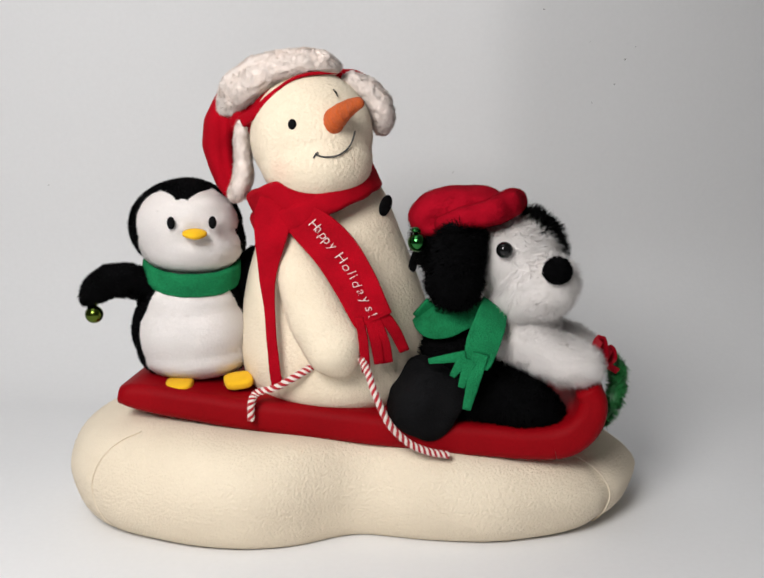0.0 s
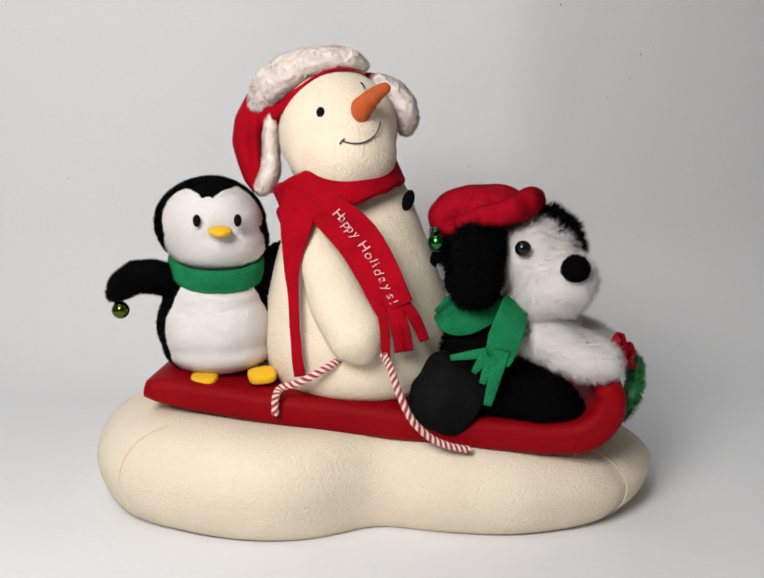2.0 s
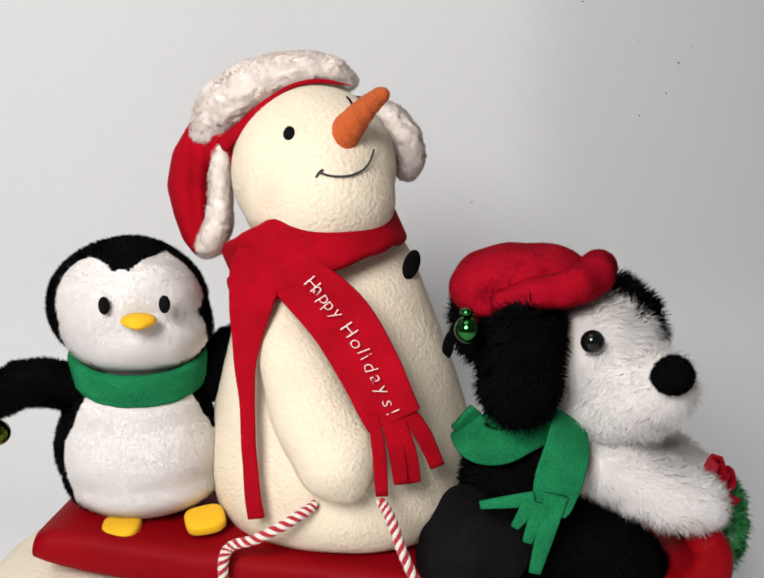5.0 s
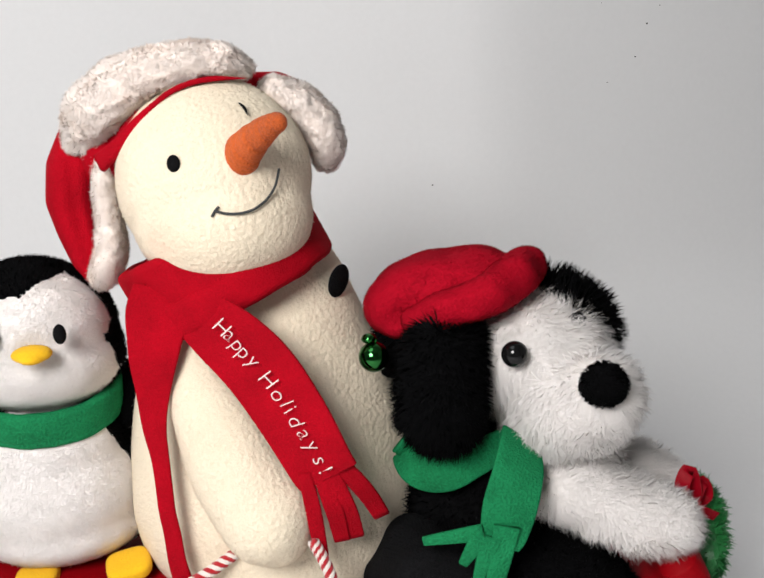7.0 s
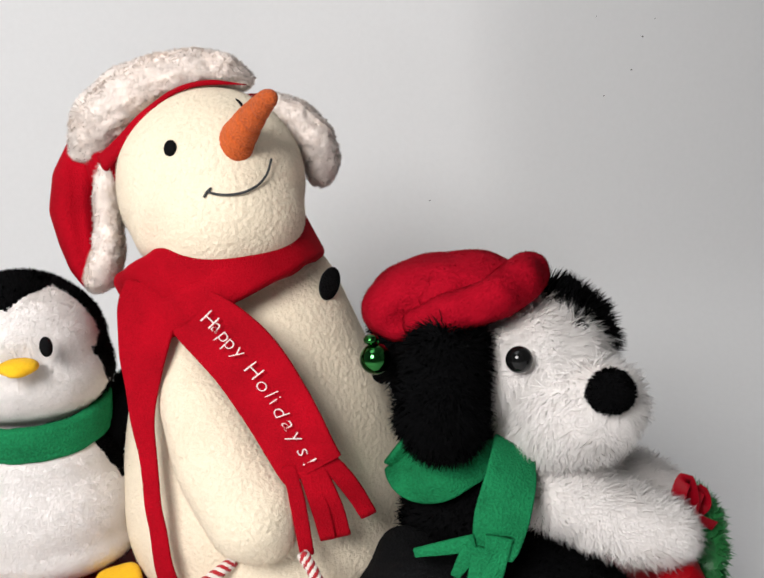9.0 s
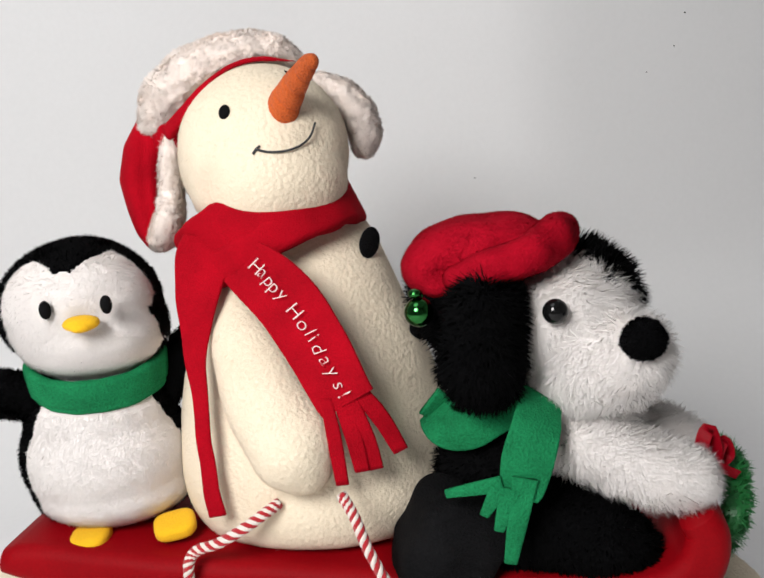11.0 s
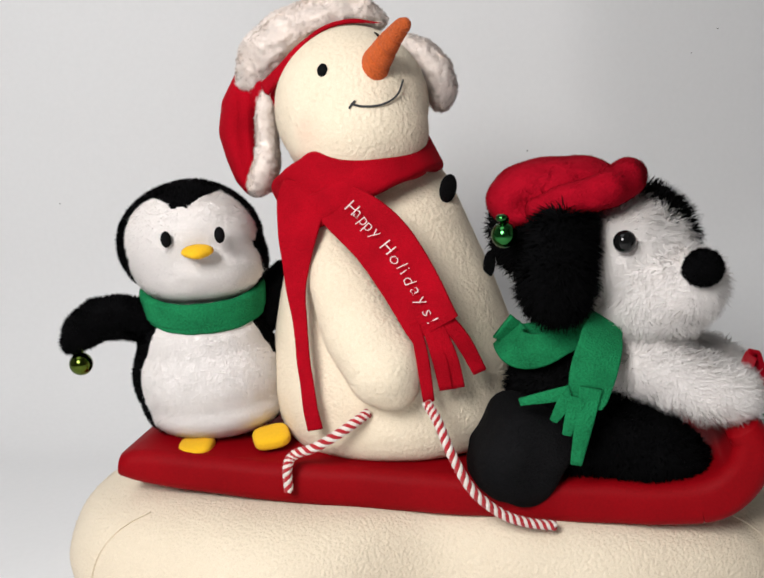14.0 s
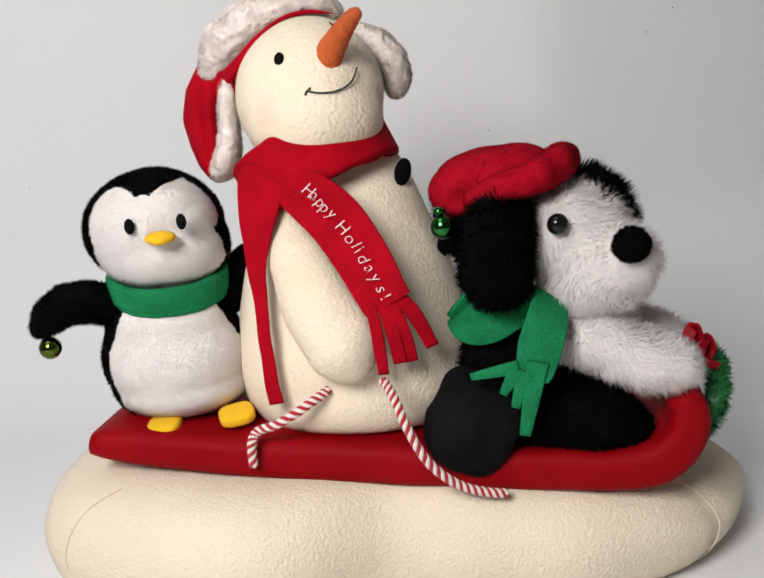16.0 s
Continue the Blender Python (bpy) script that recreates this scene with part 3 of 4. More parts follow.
    flap = stuffed(chain([(-0.1119, 0.7120, 0.3071), (-0.1181, 0.7120, 0.2930), (-0.1204, 0.7100, 0.2788), (-0.1179, 0.7070, 0.2647), (-0.1146, 0.7040, 0.2524), (-0.1114, 0.7000, 0.2435)], [0.0125, 0.0135, 0.0125, 0.0105, 0.0085, 0.0050], (1, 1.5, 1)), 0.0016, 8)
    crease(flap, [(-0.1162, 0.6940, 0.3040), (-0.1152, 0.6920, 0.2816), (-0.1137, 0.6920, 0.2641), (-0.1128, 0.6940, 0.2481)], 0.0022, 0.0030)
    part("ear_flap", flap, RED, head_ob, "red felt ear flap hanging down")
    lining = stuffed(chain([(-0.1003, 0.6940, 0.2961), (-0.1015, 0.6950, 0.2832), (-0.1008, 0.6940, 0.2693), (-0.1006, 0.6930, 0.2570), (-0.1041, 0.6930, 0.2471), (-0.1076, 0.6940, 0.2434)], [0.0050, 0.0054, 0.0060, 0.0068, 0.0070, 0.0052], (1, 1.5, 1.1)), 0.0014, 4, 0.0008, 0.0030)
    furred("flap_lining", lining, SHERPA, head_ob, 20000, 0.0024, 0.00026, 24, "cream sherpa lining of the ear flap", wild=0.8, stand=0.40)
    far_flap = stuffed(chain([(-0.0218, 0.7030, 0.3235), (-0.0106, 0.7040, 0.3173), (-0.0021, 0.7060, 0.3076), (0.0007, 0.7070, 0.2985), (0.0000, 0.7080, 0.2921)], [0.0072, 0.0092, 0.0096, 0.0086, 0.0066], (1, 1.3, 1)), 0.0014, 4, 0.0008, 0.0030)
    furred("flap_lining", far_flap, SHERPA, head_ob, 20000, 0.0024, 0.00026, 25, "cream sherpa lining of the far ear flap", wild=0.8, stand=0.40)
    far_red = stuffed(chain([(-0.0335, 0.7120, 0.3278), (-0.0211, 0.7140, 0.3264), (-0.0104, 0.7160, 0.3215), (-0.0036, 0.7180, 0.3130)], [0.0055, 0.0065, 0.0062, 0.0045], (1, 1.4, 1)), 0.0016, 6)
    part("ear_flap", far_red, RED, head_ob, "red felt ear flap on the far side")
    brim = stuffed(chain([(-0.1090, 0.6980, 0.3077), (-0.1018, 0.6900, 0.3181), (-0.0868, 0.6830, 0.3288), (-0.0698, 0.6790, 0.3347), (-0.0538, 0.6780, 0.3370), (-0.0421, 0.6810, 0.3367), (-0.0343, 0.6860, 0.3342)], [0.0098, 0.0130, 0.0122, 0.0102, 0.0090, 0.0078, 0.0052], (1, 1.1, 1)), 0.0014, 4, 0.0009, 0.0032)
    furred("hat_brim", brim, SHERPA, head_ob, 52000, 0.0026, 0.00026, 26, "thick cream sherpa brim turned up over the forehead", wild=0.8, stand=0.40)
    band = smooth_line([(-0.0985, 0.6800, 0.2962), (-0.0867, 0.6715, 0.3045), (-0.0756, 0.6680, 0.3152), (-0.0628, 0.6685, 0.3247), (-0.0485, 0.6710, 0.3290), (-0.0306, 0.6775, 0.3290)], 50)
    part("hat_band", swept(band, [(0, 0, 1)] * 50, lambda k: rounded((0.0090 - 0.0066 * min(1, 2 * k)) * min(1, 0.1 + 6 * (1 - k)), (0.0040 - 0.002 * k) * min(1, 0.1 + 6 * (1 - k)), None, 4)), RED, head_ob, "red felt band under the brim")
    # scarf
    scarf = part("neck_wrap", ring((-0.0500, 0.701, 0.2455), 0.0435, 0.0455, 0.0380, 0.0085, (-2, -25, 0), swell=0.0012), RED, man, "red felt scarf wound round the neck")
    part("neck_fold", ring((-0.0497, 0.701, 0.2365), 0.0450, 0.0470, 0.0170, 0.0085, (-3, -22, 8), swell=0.004), RED, man)
    part("scarf_tail", strip([(-0.0742, 0.6620, 0.2436, 0.0225), (-0.0757, 0.6550, 0.2318, 0.0265), (-0.0774, 0.6520, 0.2169, 0.0220), (-0.0797, 0.6490, 0.1934, 0.0128), (-0.0789, 0.6460, 0.1715, 0.0082), (-0.0776, 0.6450, 0.1489, 0.0074), (-0.0763, 0.6450, 0.1294, 0.0078), (-0.0741, 0.6460, 0.1104, 0.0086)], 0.0026, 70, wave=0.005), RED, man, "long plain red scarf end")
    tail = part("lettered_scarf_tail", strip([(-0.0712, 0.6620, 0.2378, 0.016), (-0.0520, 0.6510, 0.2274, 0.0275), (-0.0330, 0.6410, 0.2113, 0.0318), (-0.0190, 0.6345, 0.1902, 0.0312), (-0.0088, 0.6302, 0.1701, 0.0290), (-0.0055, 0.6302, 0.1640, 0.0280)], 0.0024, 60, facing=(-0.25, -1, 0.12)), RED, man, "red scarf end with white embroidered greeting")
    for a, b, c, w in (((-0.0156, 0.6302, 0.1666), (-0.0127, 0.63, 0.1477), (-0.0112, 0.636, 0.126), 0.0068), ((-0.0096, 0.63, 0.1687), (-0.0044, 0.632, 0.1489), (-0.002, 0.637, 0.1314), 0.008), ((-0.0056, 0.63, 0.1707), (0.0013, 0.633, 0.1486), (0.0044, 0.639, 0.1319), 0.0076), ((-0.0027, 0.63, 0.1728), (0.0074, 0.634, 0.1581), (0.0157, 0.644, 0.1389), 0.0084)):
        part("fringe", strip([(*a, w * 0.85), (*b, w), (*c, w * 0.9)], 0.0022, 16, wave=0.002), RED, tail)
    letters("Happy Holidays!", [(-0.0490, 0.6455, 0.2300), (-0.0345, 0.6378, 0.2155), (-0.0190, 0.6310, 0.1930), (-0.0055, 0.6262, 0.1675)], 0.0098, tail)
    return man, head_ob


SNOWMAN, MAN_HEAD = snowman()

# ---------------------------------------------------------------- penguin


def jingle_bell(parent, at, r, mat, name="bell"):
    b = part(name, ball(at, r), mat, parent, "shiny green jingle bell")
    x, y, z = at
    part("loop", swept([Vector((x + 0.3 * r * math.cos(a), y, z + r * 1.15 + 0.3 * r * math.sin(a))) for a in np.linspace(0, 2 * math.pi, 16, endpoint=False)], [(0, 1, 0)] * 16, lambda k: rounded(r * 0.16, r * 0.16, None, 2), close=True), mat, b)
    return b


def penguin():
    bird = thing("penguin", (-0.142, 0.705, 0.103), "black and white plush penguin with a green felt neck band", "plush penguin")
    body = stuffed([((-0.1455, 0.706, 0.139), (0.0445, 0.037, 0.038)), ((-0.1440, 0.706, 0.120), (0.0420, 0.035, 0.0185)), ((-0.1460, 0.706, 0.160), (0.0385, 0.033, 0.030))], 0.0016, 34)
    turn = radians(-90 + 12)
    facing = Vector((math.cos(turn), math.sin(turn), 0))

    def belly(p, n):
        d = Vector((p.x + 0.1440, p.y - 0.706, 0))
        if d.length < 1e-4:
            return False
        d.normalize()
        return d.dot(facing) > (0.36 if p.z < 0.150 else 0.36 + (p.z - 0.150) * 9)

    front, back = divided(body, belly)
    furred("belly", front, WHITE, bird, 52000, 0.0020, 0.00022, 31, "white plush belly", stand=0.34, stray=0.15, wild=0.14, comb=(0, 0, -0.25))
    furred("back", back, BLACK, bird, 26000, 0.0030, 0.0004, 32, "black plush back", stand=0.6, stray=0.3, wild=0.9, comb=(0, 0, -0.25))
    head = stuffed([((-0.1465, 0.704, 0.2190), (0.0405, 0.036, 0.0330)), ((-0.1420, 0.702, 0.2065), (0.0385, 0.034, 0.0245)), ((-0.1455, 0.706, 0.2255), (0.0335, 0.032, 0.0270))], 0.0016, 24)

    def face(p, n):
        if p.y > 0.700:
            return False
        x, z = p.x + 0.1425, p.z
        lobe = min(((x + 0.0165) / 0.0185) ** 2 + ((z - 0.2245) / 0.0215) ** 2, ((x - 0.0165) / 0.0190) ** 2 + ((z - 0.2250) / 0.0215) ** 2, (x / 0.012) ** 2 + ((z - 0.2230) / 0.0185) ** 2)
        cheek = (abs(x - 0.0010) / 0.0365) ** 2.6 + (abs(z - 0.2040) / 0.0215) ** 2.6
        return lobe < 1 or cheek < 1

    white, black = divided(head, face)
    head_ob = furred("head", black, BLACK, bird, 30000, 0.0034, 0.0004, 33, "black plush head", stand=0.6, stray=0.3, wild=0.9, comb=(0, 0, -0.2))
    furred("face", white, WHITE, head_ob, 52000, 0.0022, 0.00022, 34, "white plush face", stand=0.34, stray=0.15, wild=0.14, comb=(0, 0, -0.2))
    for x, z in ((-0.1490, 0.2262), (-0.1196, 0.2265)):
        part("eye", ball((x, 0.6652, z), (0.0028, 0.0030, 0.0045), (0, 0, 0)), INK, head_ob, "black oval embroidered eye")
    part("beak", stuffed([((-0.1322, 0.6635, 0.2188), (0.0090, 0.0072, 0.0038)), ((-0.1315, 0.6615, 0.2180), (0.0060, 0.0070, 0.0030))], 0.0008, 6), YELLOW, head_ob, "yellow felt beak")
    part("neck_band", ring((-0.1435, 0.706, 0.1862), 0.0335, 0.0330, 0.0150, 0.0060, (10, 4, 0), swell=0.001), GREEN, bird, "green felt neck band")
    part("neck_band_fold", ring((-0.1430, 0.706, 0.1795), 0.0318, 0.0312, 0.0080, 0.0060, (10, 4, 0), swell=0.001), GREEN, bird)
    for at, turn_z in (((-0.1516, 0.6720, 0.1028), -6), ((-0.1072, 0.6740, 0.1059), 14)):
        part("foot", drum((at[0], at[1] + 0.005, at[2]), (0.0105, 0.0105, 0.0042), (8, -4, turn_z), 0.62), YELLOW, bird, "yellow felt foot")
    wing = stuffed(chain([(-0.1761, 0.6920, 0.1759), (-0.1879, 0.6880, 0.1804), (-0.1997, 0.6840, 0.1808), (-0.2089, 0.6800, 0.1758), (-0.2151, 0.6780, 0.1690)], [0.0105, 0.0110, 0.0105, 0.0090, 0.0050], (1, 0.7, 1)), 0.0016, 8)
    wing_ob = furred("wing", wing, BLACK, bird, 16000, 0.0042, 0.00045, 35, "black plush wing held out, with a bell on its tip", at=(-0.1789, 0.6920, 0.1777), stand=0.6, stray=0.3, wild=1.0, comb=(-0.3, 0, -0.1))
    jingle_bell(wing_ob, (-0.2106, 0.6760, 0.1574), 0.0066, BELL_OLIVE)
    far = stuffed(chain([(-0.1142, 0.7120, 0.1690), (-0.1063, 0.7160, 0.1774), (-0.0978, 0.7220, 0.1888), (-0.0921, 0.7260, 0.1939)], [0.0100, 0.0105, 0.0095, 0.0060], (1, 0.7, 1)), 0.0016, 8)
    furred("wing", far, BLACK, bird, 12000, 0.0042, 0.00045, 36, stand=0.6, stray=0.3, wild=1.0, at=(-0.1142, 0.7120, 0.1690))
    return bird, wing_ob


PENGUIN, WING = penguin()

# ---------------------------------------------------------------- dog


def dog():
    pup = thing("dog", (0.075, 0.68, 0.08), "shaggy black and white plush dog with red cap and green scarf", "plush dog")
    torso = stuffed([((0.0620, 0.6800, 0.1191), (0.032, 0.030, 0.036)), ((0.0749, 0.6780, 0.0989), (0.040, 0.034, 0.026)), ((0.0708, 0.6820, 0.1392), (0.028, 0.026, 0.026))], 0.0022, 8)
    furred("body", torso, BLACK, pup, 22000, 0.0080, 0.0006, 41, "shaggy black body", stand=0.6, stray=0.3, wild=0.8)
    chest = stuffed([((0.0983, 0.6720, 0.1419), (0.026, 0.024, 0.022)), ((0.1050, 0.6720, 0.1529), (0.022, 0.022, 0.020))], 0.0022, 8)
    furred("chest", chest, WHITE, pup, 22000, 0.0075, 0.00036, 42, "shaggy white chest", wild=0.8)
    thigh = stuffed(chain([(0.0765, 0.6600, 0.1048), (0.1007, 0.6550, 0.0972), (0.1181, 0.6520, 0.0909)], [0.0230, 0.0200, 0.0120], (1, 1, 1)), 0.0022, 8)
    furred("leg", thigh, BLACK, pup, 18000, 0.0050, 0.0005, 43, "black plush hind leg", stand=0.6, stray=0.3, wild=0.8)
    # the near sole, a stubby felt-covered drum facing the viewer
    sole = meshed(drum((0.0321, 0.6500, 0.1015), (0.0225, 0.0230, 0.0262), (6, 28, 14), 0.52, 96))
    crease(sole, [(0.0405, 0.6280, 0.1320), (0.0507, 0.6270, 0.1190), (0.0544, 0.6280, 0.1045), (0.0498, 0.6300, 0.0860)], 0.0016, 0.0016)
    crease(sole, [(0.0104, 0.6280, 0.1257), (0.0222, 0.6270, 0.1190), (0.0389, 0.6270, 0.1225)], 0.0010, 0.0022)
    part("foot", sole, BLACK_FELT, pup, "creased black felt hind foot")
    near = stuffed(chain([(0.1011, 0.6550, 0.1428), (0.1161, 0.6500, 0.1363), (0.1309, 0.6450, 0.1305), (0.1407, 0.6420, 0.1286)], [0.0150, 0.0150, 0.0150, 0.0125], (1, 1, 0.95)), 0.002, 8)
    furred("paw", near, WHITE, pup, 42000, 0.0085, 0.00034, 45, "shaggy white front leg resting on the sled's curl", wild=0.9, comb=(0.8, 0, -0.2), stand=0.24, stray=0.18)
    far = stuffed(chain([(0.1190, 0.6900, 0.1409), (0.1376, 0.6900, 0.1333), (0.1525, 0.6900, 0.1265)], [0.0130, 0.0130, 0.0110]), 0.002, 8)
    furred("paw", far, WHITE, pup, 20000, 0.0080, 0.00036, 46, wild=0.9, comb=(0.8, 0, -0.2), stand=0.24, stray=0.18)
    # head
    neck = (0.0915, 0.688, 0.163)
    skull = stuffed([((0.0940, 0.6780, 0.1980), (0.0295, 0.030, 0.0285)), ((0.1089, 0.6580, 0.1819), (0.0250, 0.024, 0.0225)), ((0.1167, 0.6480, 0.1868), (0.0175, 0.018, 0.0175)), ((0.1017, 0.6660, 0.1742), (0.024, 0.026, 0.0190)), ((0.1050, 0.6730, 0.1980), (0.0210, 0.024, 0.0220))], 0.002, 10)
    head = furred("head", skull, WHITE, pup, 95000, 0.0090, 0.00032, 47, "shaggy white head", at=neck, wild=0.75, comb=(0.25, 0, -0.55), stand=0.24, stray=0.18)
    furred("nose", stuffed([((0.1178, 0.6270, 0.1993), (0.0086, 0.0070, 0.0083))], 0.001, 4, 0.0006, 0.004), BLACK, head, 3500, 0.0028, 0.0005, 53, "black fuzzy nose", wild=0.9, stand=0.6)
    part("eye", ball((0.0840, 0.6440, 0.2105), (0.0058, 0.0054, 0.0058)), EYE_GLOSS, head, "glossy black bead eye")
    part("eye", ball((0.1131, 0.6650, 0.2146), (0.0050, 0.0050, 0.0056)), EYE_GLOSS, head)
    ear = stuffed([((0.0525, 0.6480, 0.2060), (0.0135, 0.010, 0.0205)), ((0.0500, 0.6440, 0.1920), (0.0150, 0.010, 0.0190)), ((0.0510, 0.6440, 0.1850), (0.0130, 0.009, 0.0125)), ((0.0590, 0.6560, 0.2129), (0.0090, 0.010, 0.0140))], 0.002, 8)
    furred("ear", ear, BLACK, head, 30000, 0.0100, 0.0006, 48, "shaggy black drooping ear", wild=0.9, comb=(0, 0, -0.7), stand=0.5, stray=0.3)
    far_ear = stuffed([((0.1120, 0.6880, 0.2175), (0.0150, 0.014, 0.0050), (0, 34, 0)), ((0.1211, 0.6920, 0.2060), (0.0045, 0.012, 0.0105), (0, -14, 0))], 0.002, 6)
    furred("ear", far_ear, BLACK, head, 4200, 0.0140, 0.0009, 49, "shaggy black ear on the far side", wild=0.5, comb=(0.3, 0, 0.1), stand=0.95)
    nape = stuffed([((0.0484, 0.6860, 0.2116), (0.024, 0.026, 0.026))], 0.002, 4)
    furred("nape", nape, BLACK, head, 8000, 0.0080, 0.0006, 50, "black back of the head", stand=0.6, stray=0.3, wild=0.8)
    # cap
    cap = stuffed([((0.0495, 0.6820, 0.2353), (0.0280, 0.029, 0.0160), (0, -8, 0)), ((0.0336, 0.6780, 0.2306), (0.0150, 0.020, 0.0135), (0, -30, 0)), ((0.0707, 0.6840, 0.2386), (0.0260, 0.027, 0.0120), (0, 10, 0)), ((0.0386, 0.6730, 0.2235), (0.0140, 0.016, 0.0080))], 0.002, 6, 0.0022, 0.02)
    crease(cap, [tuple(front(cap, x, z)) for x, z in ((0.0370, 0.2270), (0.0400, 0.2340), (0.0440, 0.2410), (0.0490, 0.2460))], 0.0034, 0.0065)
    furred("cap", cap, HAT_RED, head, 36000, 0.0013, 0.00018, 51, "soft red plush cap", wild=0.6, stand=0.3)
    roll = stuffed(chain([(0.0445, 0.6580, 0.2257), (0.0591, 0.6510, 0.2308), (0.0759, 0.6520, 0.2357), (0.0885, 0.6630, 0.2398), (0.0945, 0.6780, 0.2408)], [0.0080, 0.0092, 0.0095, 0.0098, 0.0090]), 0.002, 6, 0.0012, 0.01)
    furred("cap_roll", roll, HAT_RED, head, 26000, 0.0014, 0.00018, 52, "rolled red plush cap edge", wild=0.6, stand=0.3)
    jingle_bell(head, (0.0241, 0.6450, 0.2157), 0.0066, BELL)
    part("bell_cap", ball((0.0230, 0.6450, 0.2242), (0.0032, 0.0032, 0.0022)), BELL, head, "small green bell hanger")
    # scarf
    part("scarf_wrap", strip([(0.0299, 0.6760, 0.1592, 0.0200), (0.0349, 0.6600, 0.1544, 0.0215), (0.0451, 0.6510, 0.1552, 0.0185), (0.0570, 0.6500, 0.1597, 0.0160), (0.0712, 0.6560, 0.1640, 0.0150), (0.0868, 0.6700, 0.1606, 0.0130)], 0.003, 50, wave=0.003), GREEN, pup, "green felt scarf wound round the neck")
    part("scarf_inside", strip([(0.0276, 0.6720, 0.1645, 0.0160), (0.0378, 0.6760, 0.1563, 0.0150), (0.0556, 0.6760, 0.1592, 0.0140)], 0.003, 30, wave=0.003), GREEN, pup)
    tail = part("scarf_tail", strip([(0.0794, 0.6500, 0.1696, 0.0215), (0.0752, 0.6360, 0.1635, 0.0225), (0.0690, 0.6250, 0.1509, 0.0235), (0.0655, 0.6220, 0.1385, 0.0200), (0.0640, 0.6212, 0.1335, 0.0165)], 0.0026, 36, wave=0.002), GREEN, pup, "green felt scarf end with cut fringe")
    for a, b, w in (((0.0666, 0.6196, 0.1437), (0.058, 0.622, 0.1031), 0.0092), ((0.0601, 0.6196, 0.1393), (0.054, 0.6216, 0.1193), 0.0074), ((0.0554, 0.6196, 0.14), (0.0479, 0.6216, 0.127), 0.0066), ((0.0567, 0.6196, 0.142), (0.032, 0.626, 0.1364), 0.0062)):
        mid = [(p + q) / 2 for p, q in zip(a, b)]
        part("fringe", strip([(*a, w * 1.25), (*mid, w), (*b, w * 0.65)], 0.0024, 12), GREEN, tail)
    return pup, head


DOG, DOG_HEAD = dog()

# ---------------------------------------------------------------- cord and wreath


def pull_cord(points, twist):
    ob = thing("pull_cord", points[-1], "twisted red and white cord from the sled to the snowman's hand", "cord", "sled pull cords")
    red, white = cord(points, 0.0024, twist, 160)
    part("red_strand", red, ROPE_RED, ob)
    part("white_strand", white, ROPE_WHITE, ob)


pull_cord([(-0.0471, 0.6500, 0.1269), (-0.0538, 0.6460, 0.1238), (-0.0641, 0.6440, 0.1180), (-0.0776, 0.6460, 0.1105), (-0.0890, 0.6480, 0.1065), (-0.0931, 0.6460, 0.1003), (-0.0938, 0.6460, 0.0867)], 8)
pull_cord([(-0.0148, 0.6320, 0.1368), (-0.0097, 0.6280, 0.1275), (-0.0040, 0.6240, 0.1113), (0.0054, 0.6240, 0.0911), (0.0190, 0.6260, 0.0768), (0.0327, 0.6270, 0.0703), (0.0466, 0.6290, 0.0669)], 11)


def wreath():
    ob = thing("wreath", (0.170, 0.69, 0.105), "green tinsel wreath with a red satin bow on the sled's front", "wreath")
    centre = Vector((0.1660, 0.690, 0.0950))
    line = [centre + Vector((0.010 * math.sin(a), 0.030 * math.cos(a), 0.020 * math.sin(a + 0.2))) for a in np.linspace(0, 2 * math.pi, 48, endpoint=False)]
    core = swept(line, [(1, 0, 0)] * 48, lambda k: rounded(0.007, 0.007, None, 3), close=True)
    data = bpy.data.meshes.new("tinsel")
    core.to_mesh(data)
    core.free()
    furred("tinsel", data, TINSEL, ob, 14000, 0.0070, 0.0005, 61, wild=1.2, comb=(0, 0, 0))
    for pts, w in (([(0.1586, 0.6640, 0.1239), (0.1536, 0.6600, 0.1349), (0.1576, 0.6620, 0.1427), (0.1610, 0.6640, 0.1323), (0.1605, 0.6660, 0.1233)], 0.007), ([(0.1606, 0.6640, 0.1250), (0.1661, 0.6680, 0.1338), (0.1691, 0.6700, 0.1258), (0.1624, 0.6680, 0.1216)], 0.006), ([(0.1600, 0.6640, 0.1239), (0.1646, 0.6620, 0.1219), (0.1716, 0.6640, 0.1176)], 0.005)):
        part("bow", strip([(*p, w) for p in pts], 0.0008, 24, facing=(-0.6, -1, 0.2)), BOW_RED, ob, "red satin bow loop")


wreath()

# ---------------------------------------------------------------- what moves


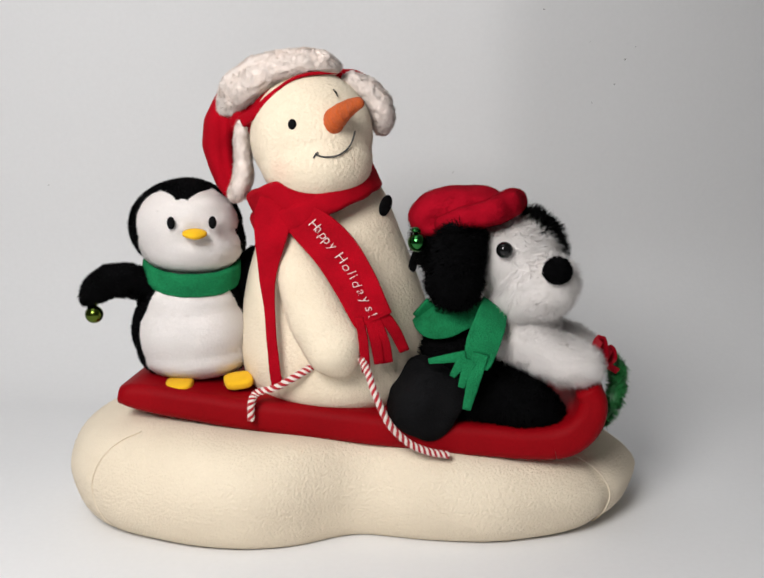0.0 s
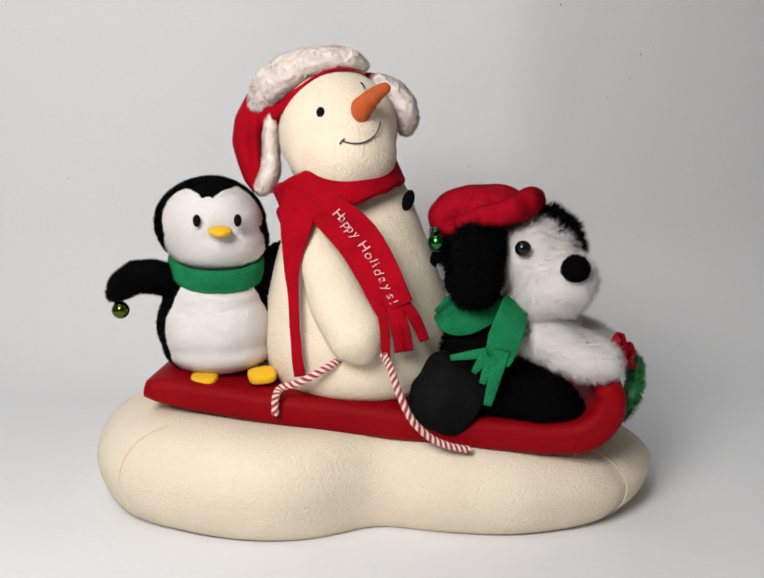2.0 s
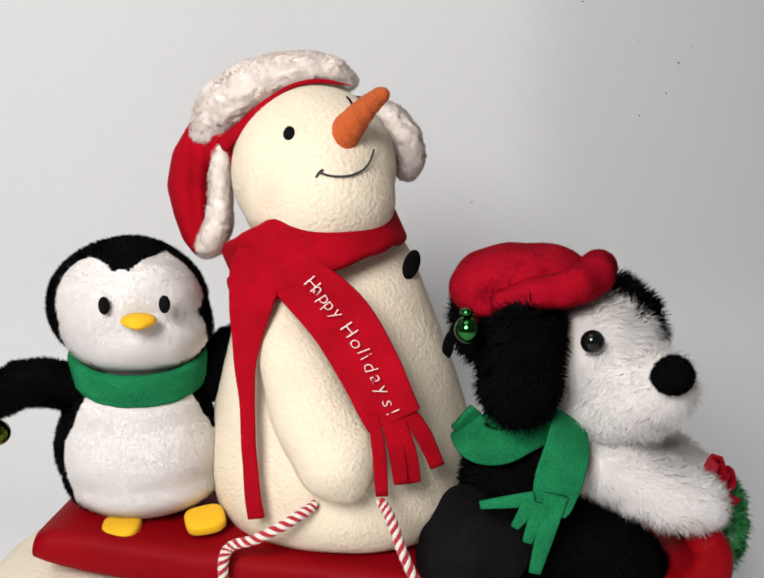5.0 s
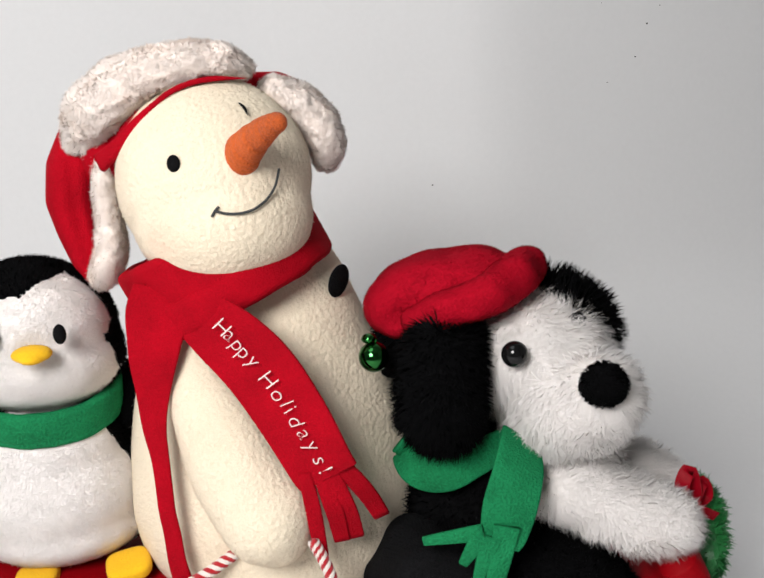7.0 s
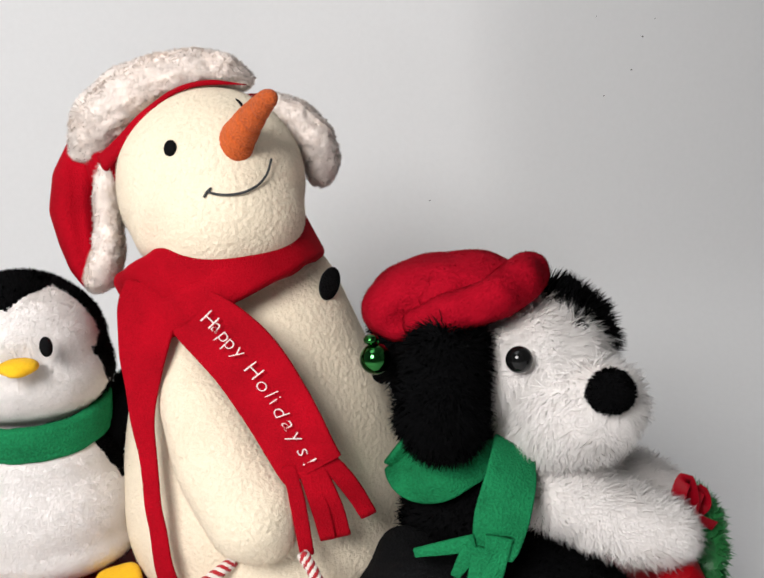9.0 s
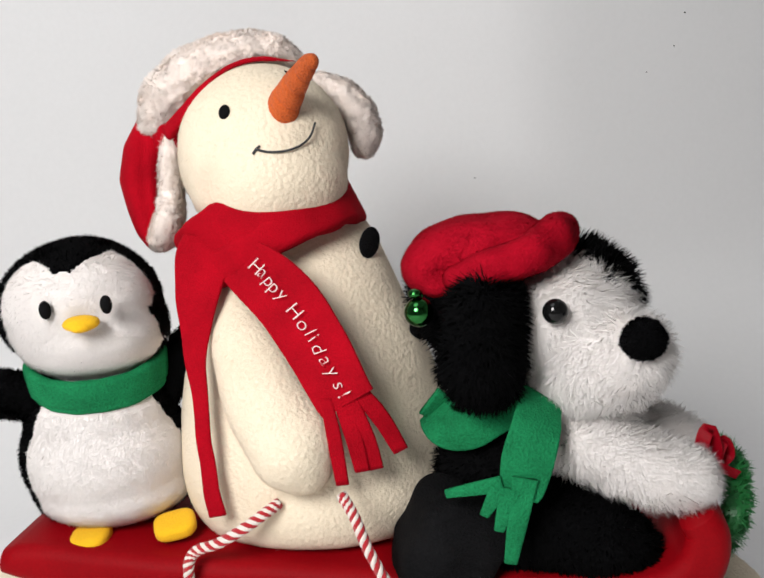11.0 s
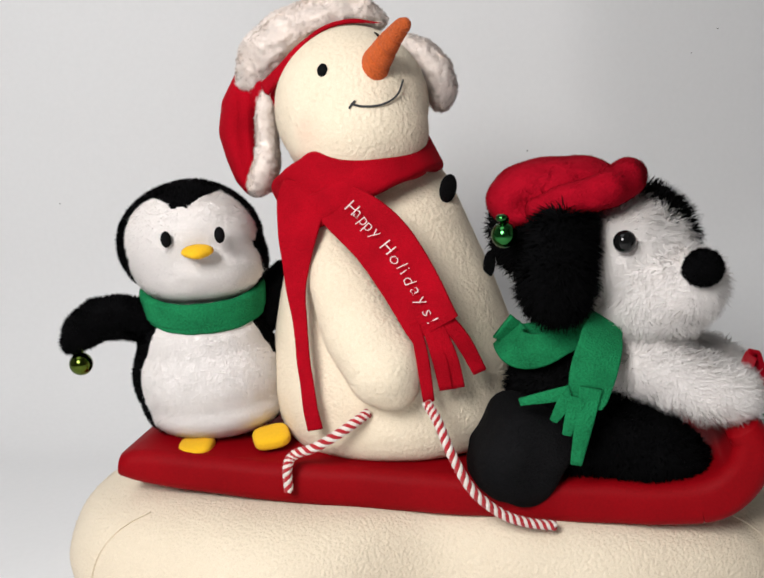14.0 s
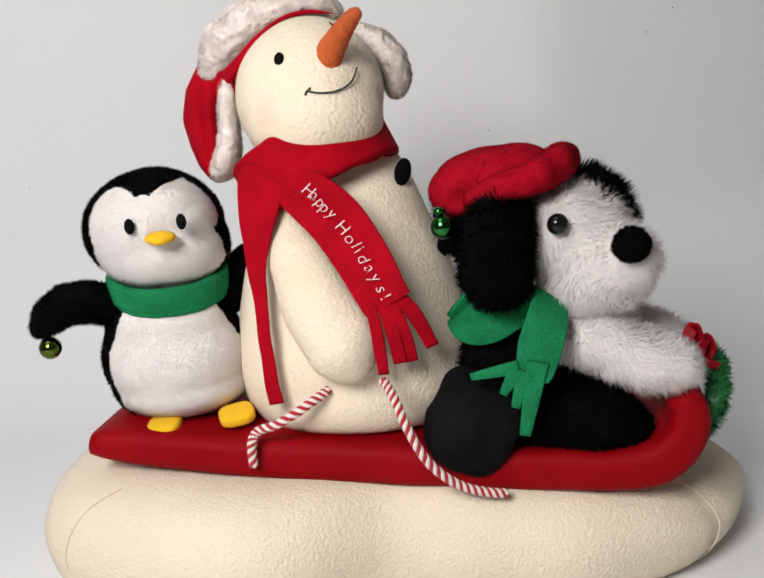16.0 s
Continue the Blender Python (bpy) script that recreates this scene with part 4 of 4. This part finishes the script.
# how far back the snowman has swung: 0 bowed to the viewer, 1 upright
SWING = [(0, 0), (0.1, 0.6), (0.2, 1.05), (0.3, 0.7), (0.4, 0.1), (0.5, -0.15), (0.6, 0.9), (0.7, 1.05), (0.8, 0.65), (0.9, -0.15), (1, 0.18), (1.1, 0.8), (1.2, 1), (1.3, 0.2), (1.4, -0.1), (1.5, 0.16), (1.6, 1), (1.7, 0.8), (1.8, 0.4), (1.9, -0.15), (2, 0.54), (2.1, 0.95), (2.2, 1), (2.3, 0), (2.4, 0), (2.5, 0.34), (2.6, 1.05), (2.7, 0.5), (2.8, 0), (2.9, -0.15), (3, 0.79), (3.1, 0.95), (3.3, 1), (3.7, 1), (5.8, 1.05), (5.9, 0.7), (6, 0.06), (6.1, 0.1), (6.2, 0.6), (6.3, 1), (6.4, 0.6), (6.5, 0), (6.6, 0.2), (6.7, 0.6), (6.8, 1), (6.9, 0.8), (7, 0.2), (7.1, -0.05), (7.2, 0.8), (7.3, 1), (7.4, 0.75), (7.5, -0.15), (7.6, 0.1), (7.7, 0.75), (7.8, 1), (7.9, 0.75), (8, 0), (8.1, 0.05), (8.2, 0.8), (8.3, 1), (8.5, 0.94), (9, 1), (9.2, 1), (11.3, 1.1), (11.4, 1), (11.5, 0.6), (11.6, -0.1), (11.7, 0.3), (11.8, 1), (11.9, 0.8), (12, 0.22), (12.1, 0), (12.2, 0.4), (12.3, 0.95), (12.4, 0.92), (12.5, 1), (13, 1), (13.5, 1), (14, 0.99), (14.5, 1.02), (15, 1.02), (15.5, 1.01), (16, 1.0)]
# degrees that the body leans back when upright
REACH = [(0, 8.0), (5.8, 8.0), (8.2, 6.6), (9, 6.2), (9.2, 7.2), (11.3, 9.2), (12, 8.2), (12.5, 8.0), (13, 7.3), (14, 7.8), (14.5, 10), (15.5, 11), (16, 9.2)]
BODY_AXIS = Vector((math.cos(radians(-6.3)) * math.cos(radians(17.7)), math.sin(radians(-6.3)) * math.cos(radians(17.7)), math.sin(radians(17.7))))
HEAD_AXIS = Vector((0.986, -0.103, -0.135))
# the dog's head: seconds, tilt, turn
TURNS = [(0, 0, 0), (0.5, -1.2, -1), (3, -1.1, -1.1), (3.7, -0.9, -0.8), (5.8, 2.7, 2.7), (6, -5.5, -5.4), (6.5, -4.3, -6), (8.5, -4.2, -5.8), (8.9, -1, -2.2), (9, -0.8, -2), (9.2, -4.8, -4.4), (11.3, 0.6, 3.7), (12, 0.4, 2.8), (12.5, 1.4, 2), (13, 1.2, 3.7), (13.5, 0.9, 2.4), (14, 3, 3.9), (14.5, 2.3, 4.2), (15, -4.8, -2), (15.5, -1.2, 0.6), (16, -1, 0.9)]
# the near wing: seconds, twist
FLAPS = [(0, 0), (3.15, 0), (3.3, 42), (3.5, 46), (3.6, 10), (3.7, 0), (5.8, 0), (13.6, 0), (13.8, 25), (14, 0), (16, 0)]


def motions():
    at, neck, wing, head = (Vector(o.location) for o in (SNOWMAN, MAN_HEAD, WING, DOG_HEAD))
    walk(SNOWMAN, [(t, Matrix.Translation(at) @ Matrix.Rotation(radians(-s * float(np.interp(t, *zip(*REACH)))), 4, BODY_AXIS)) for t, s in SWING])
    walk(MAN_HEAD, [(t, Matrix.Translation(neck) @ Matrix.Rotation(radians(-8.3 * s), 4, HEAD_AXIS)) for t, s in SWING])
    walk(WING, [(t, Matrix.Translation(wing) @ pose(0, 0, 0, a)) for t, a in FLAPS])
    walk(DOG_HEAD, [(t, Matrix.Translation(head) @ pose(0, 0, 0, 0, a, b)) for t, a, b in TURNS])


motions()
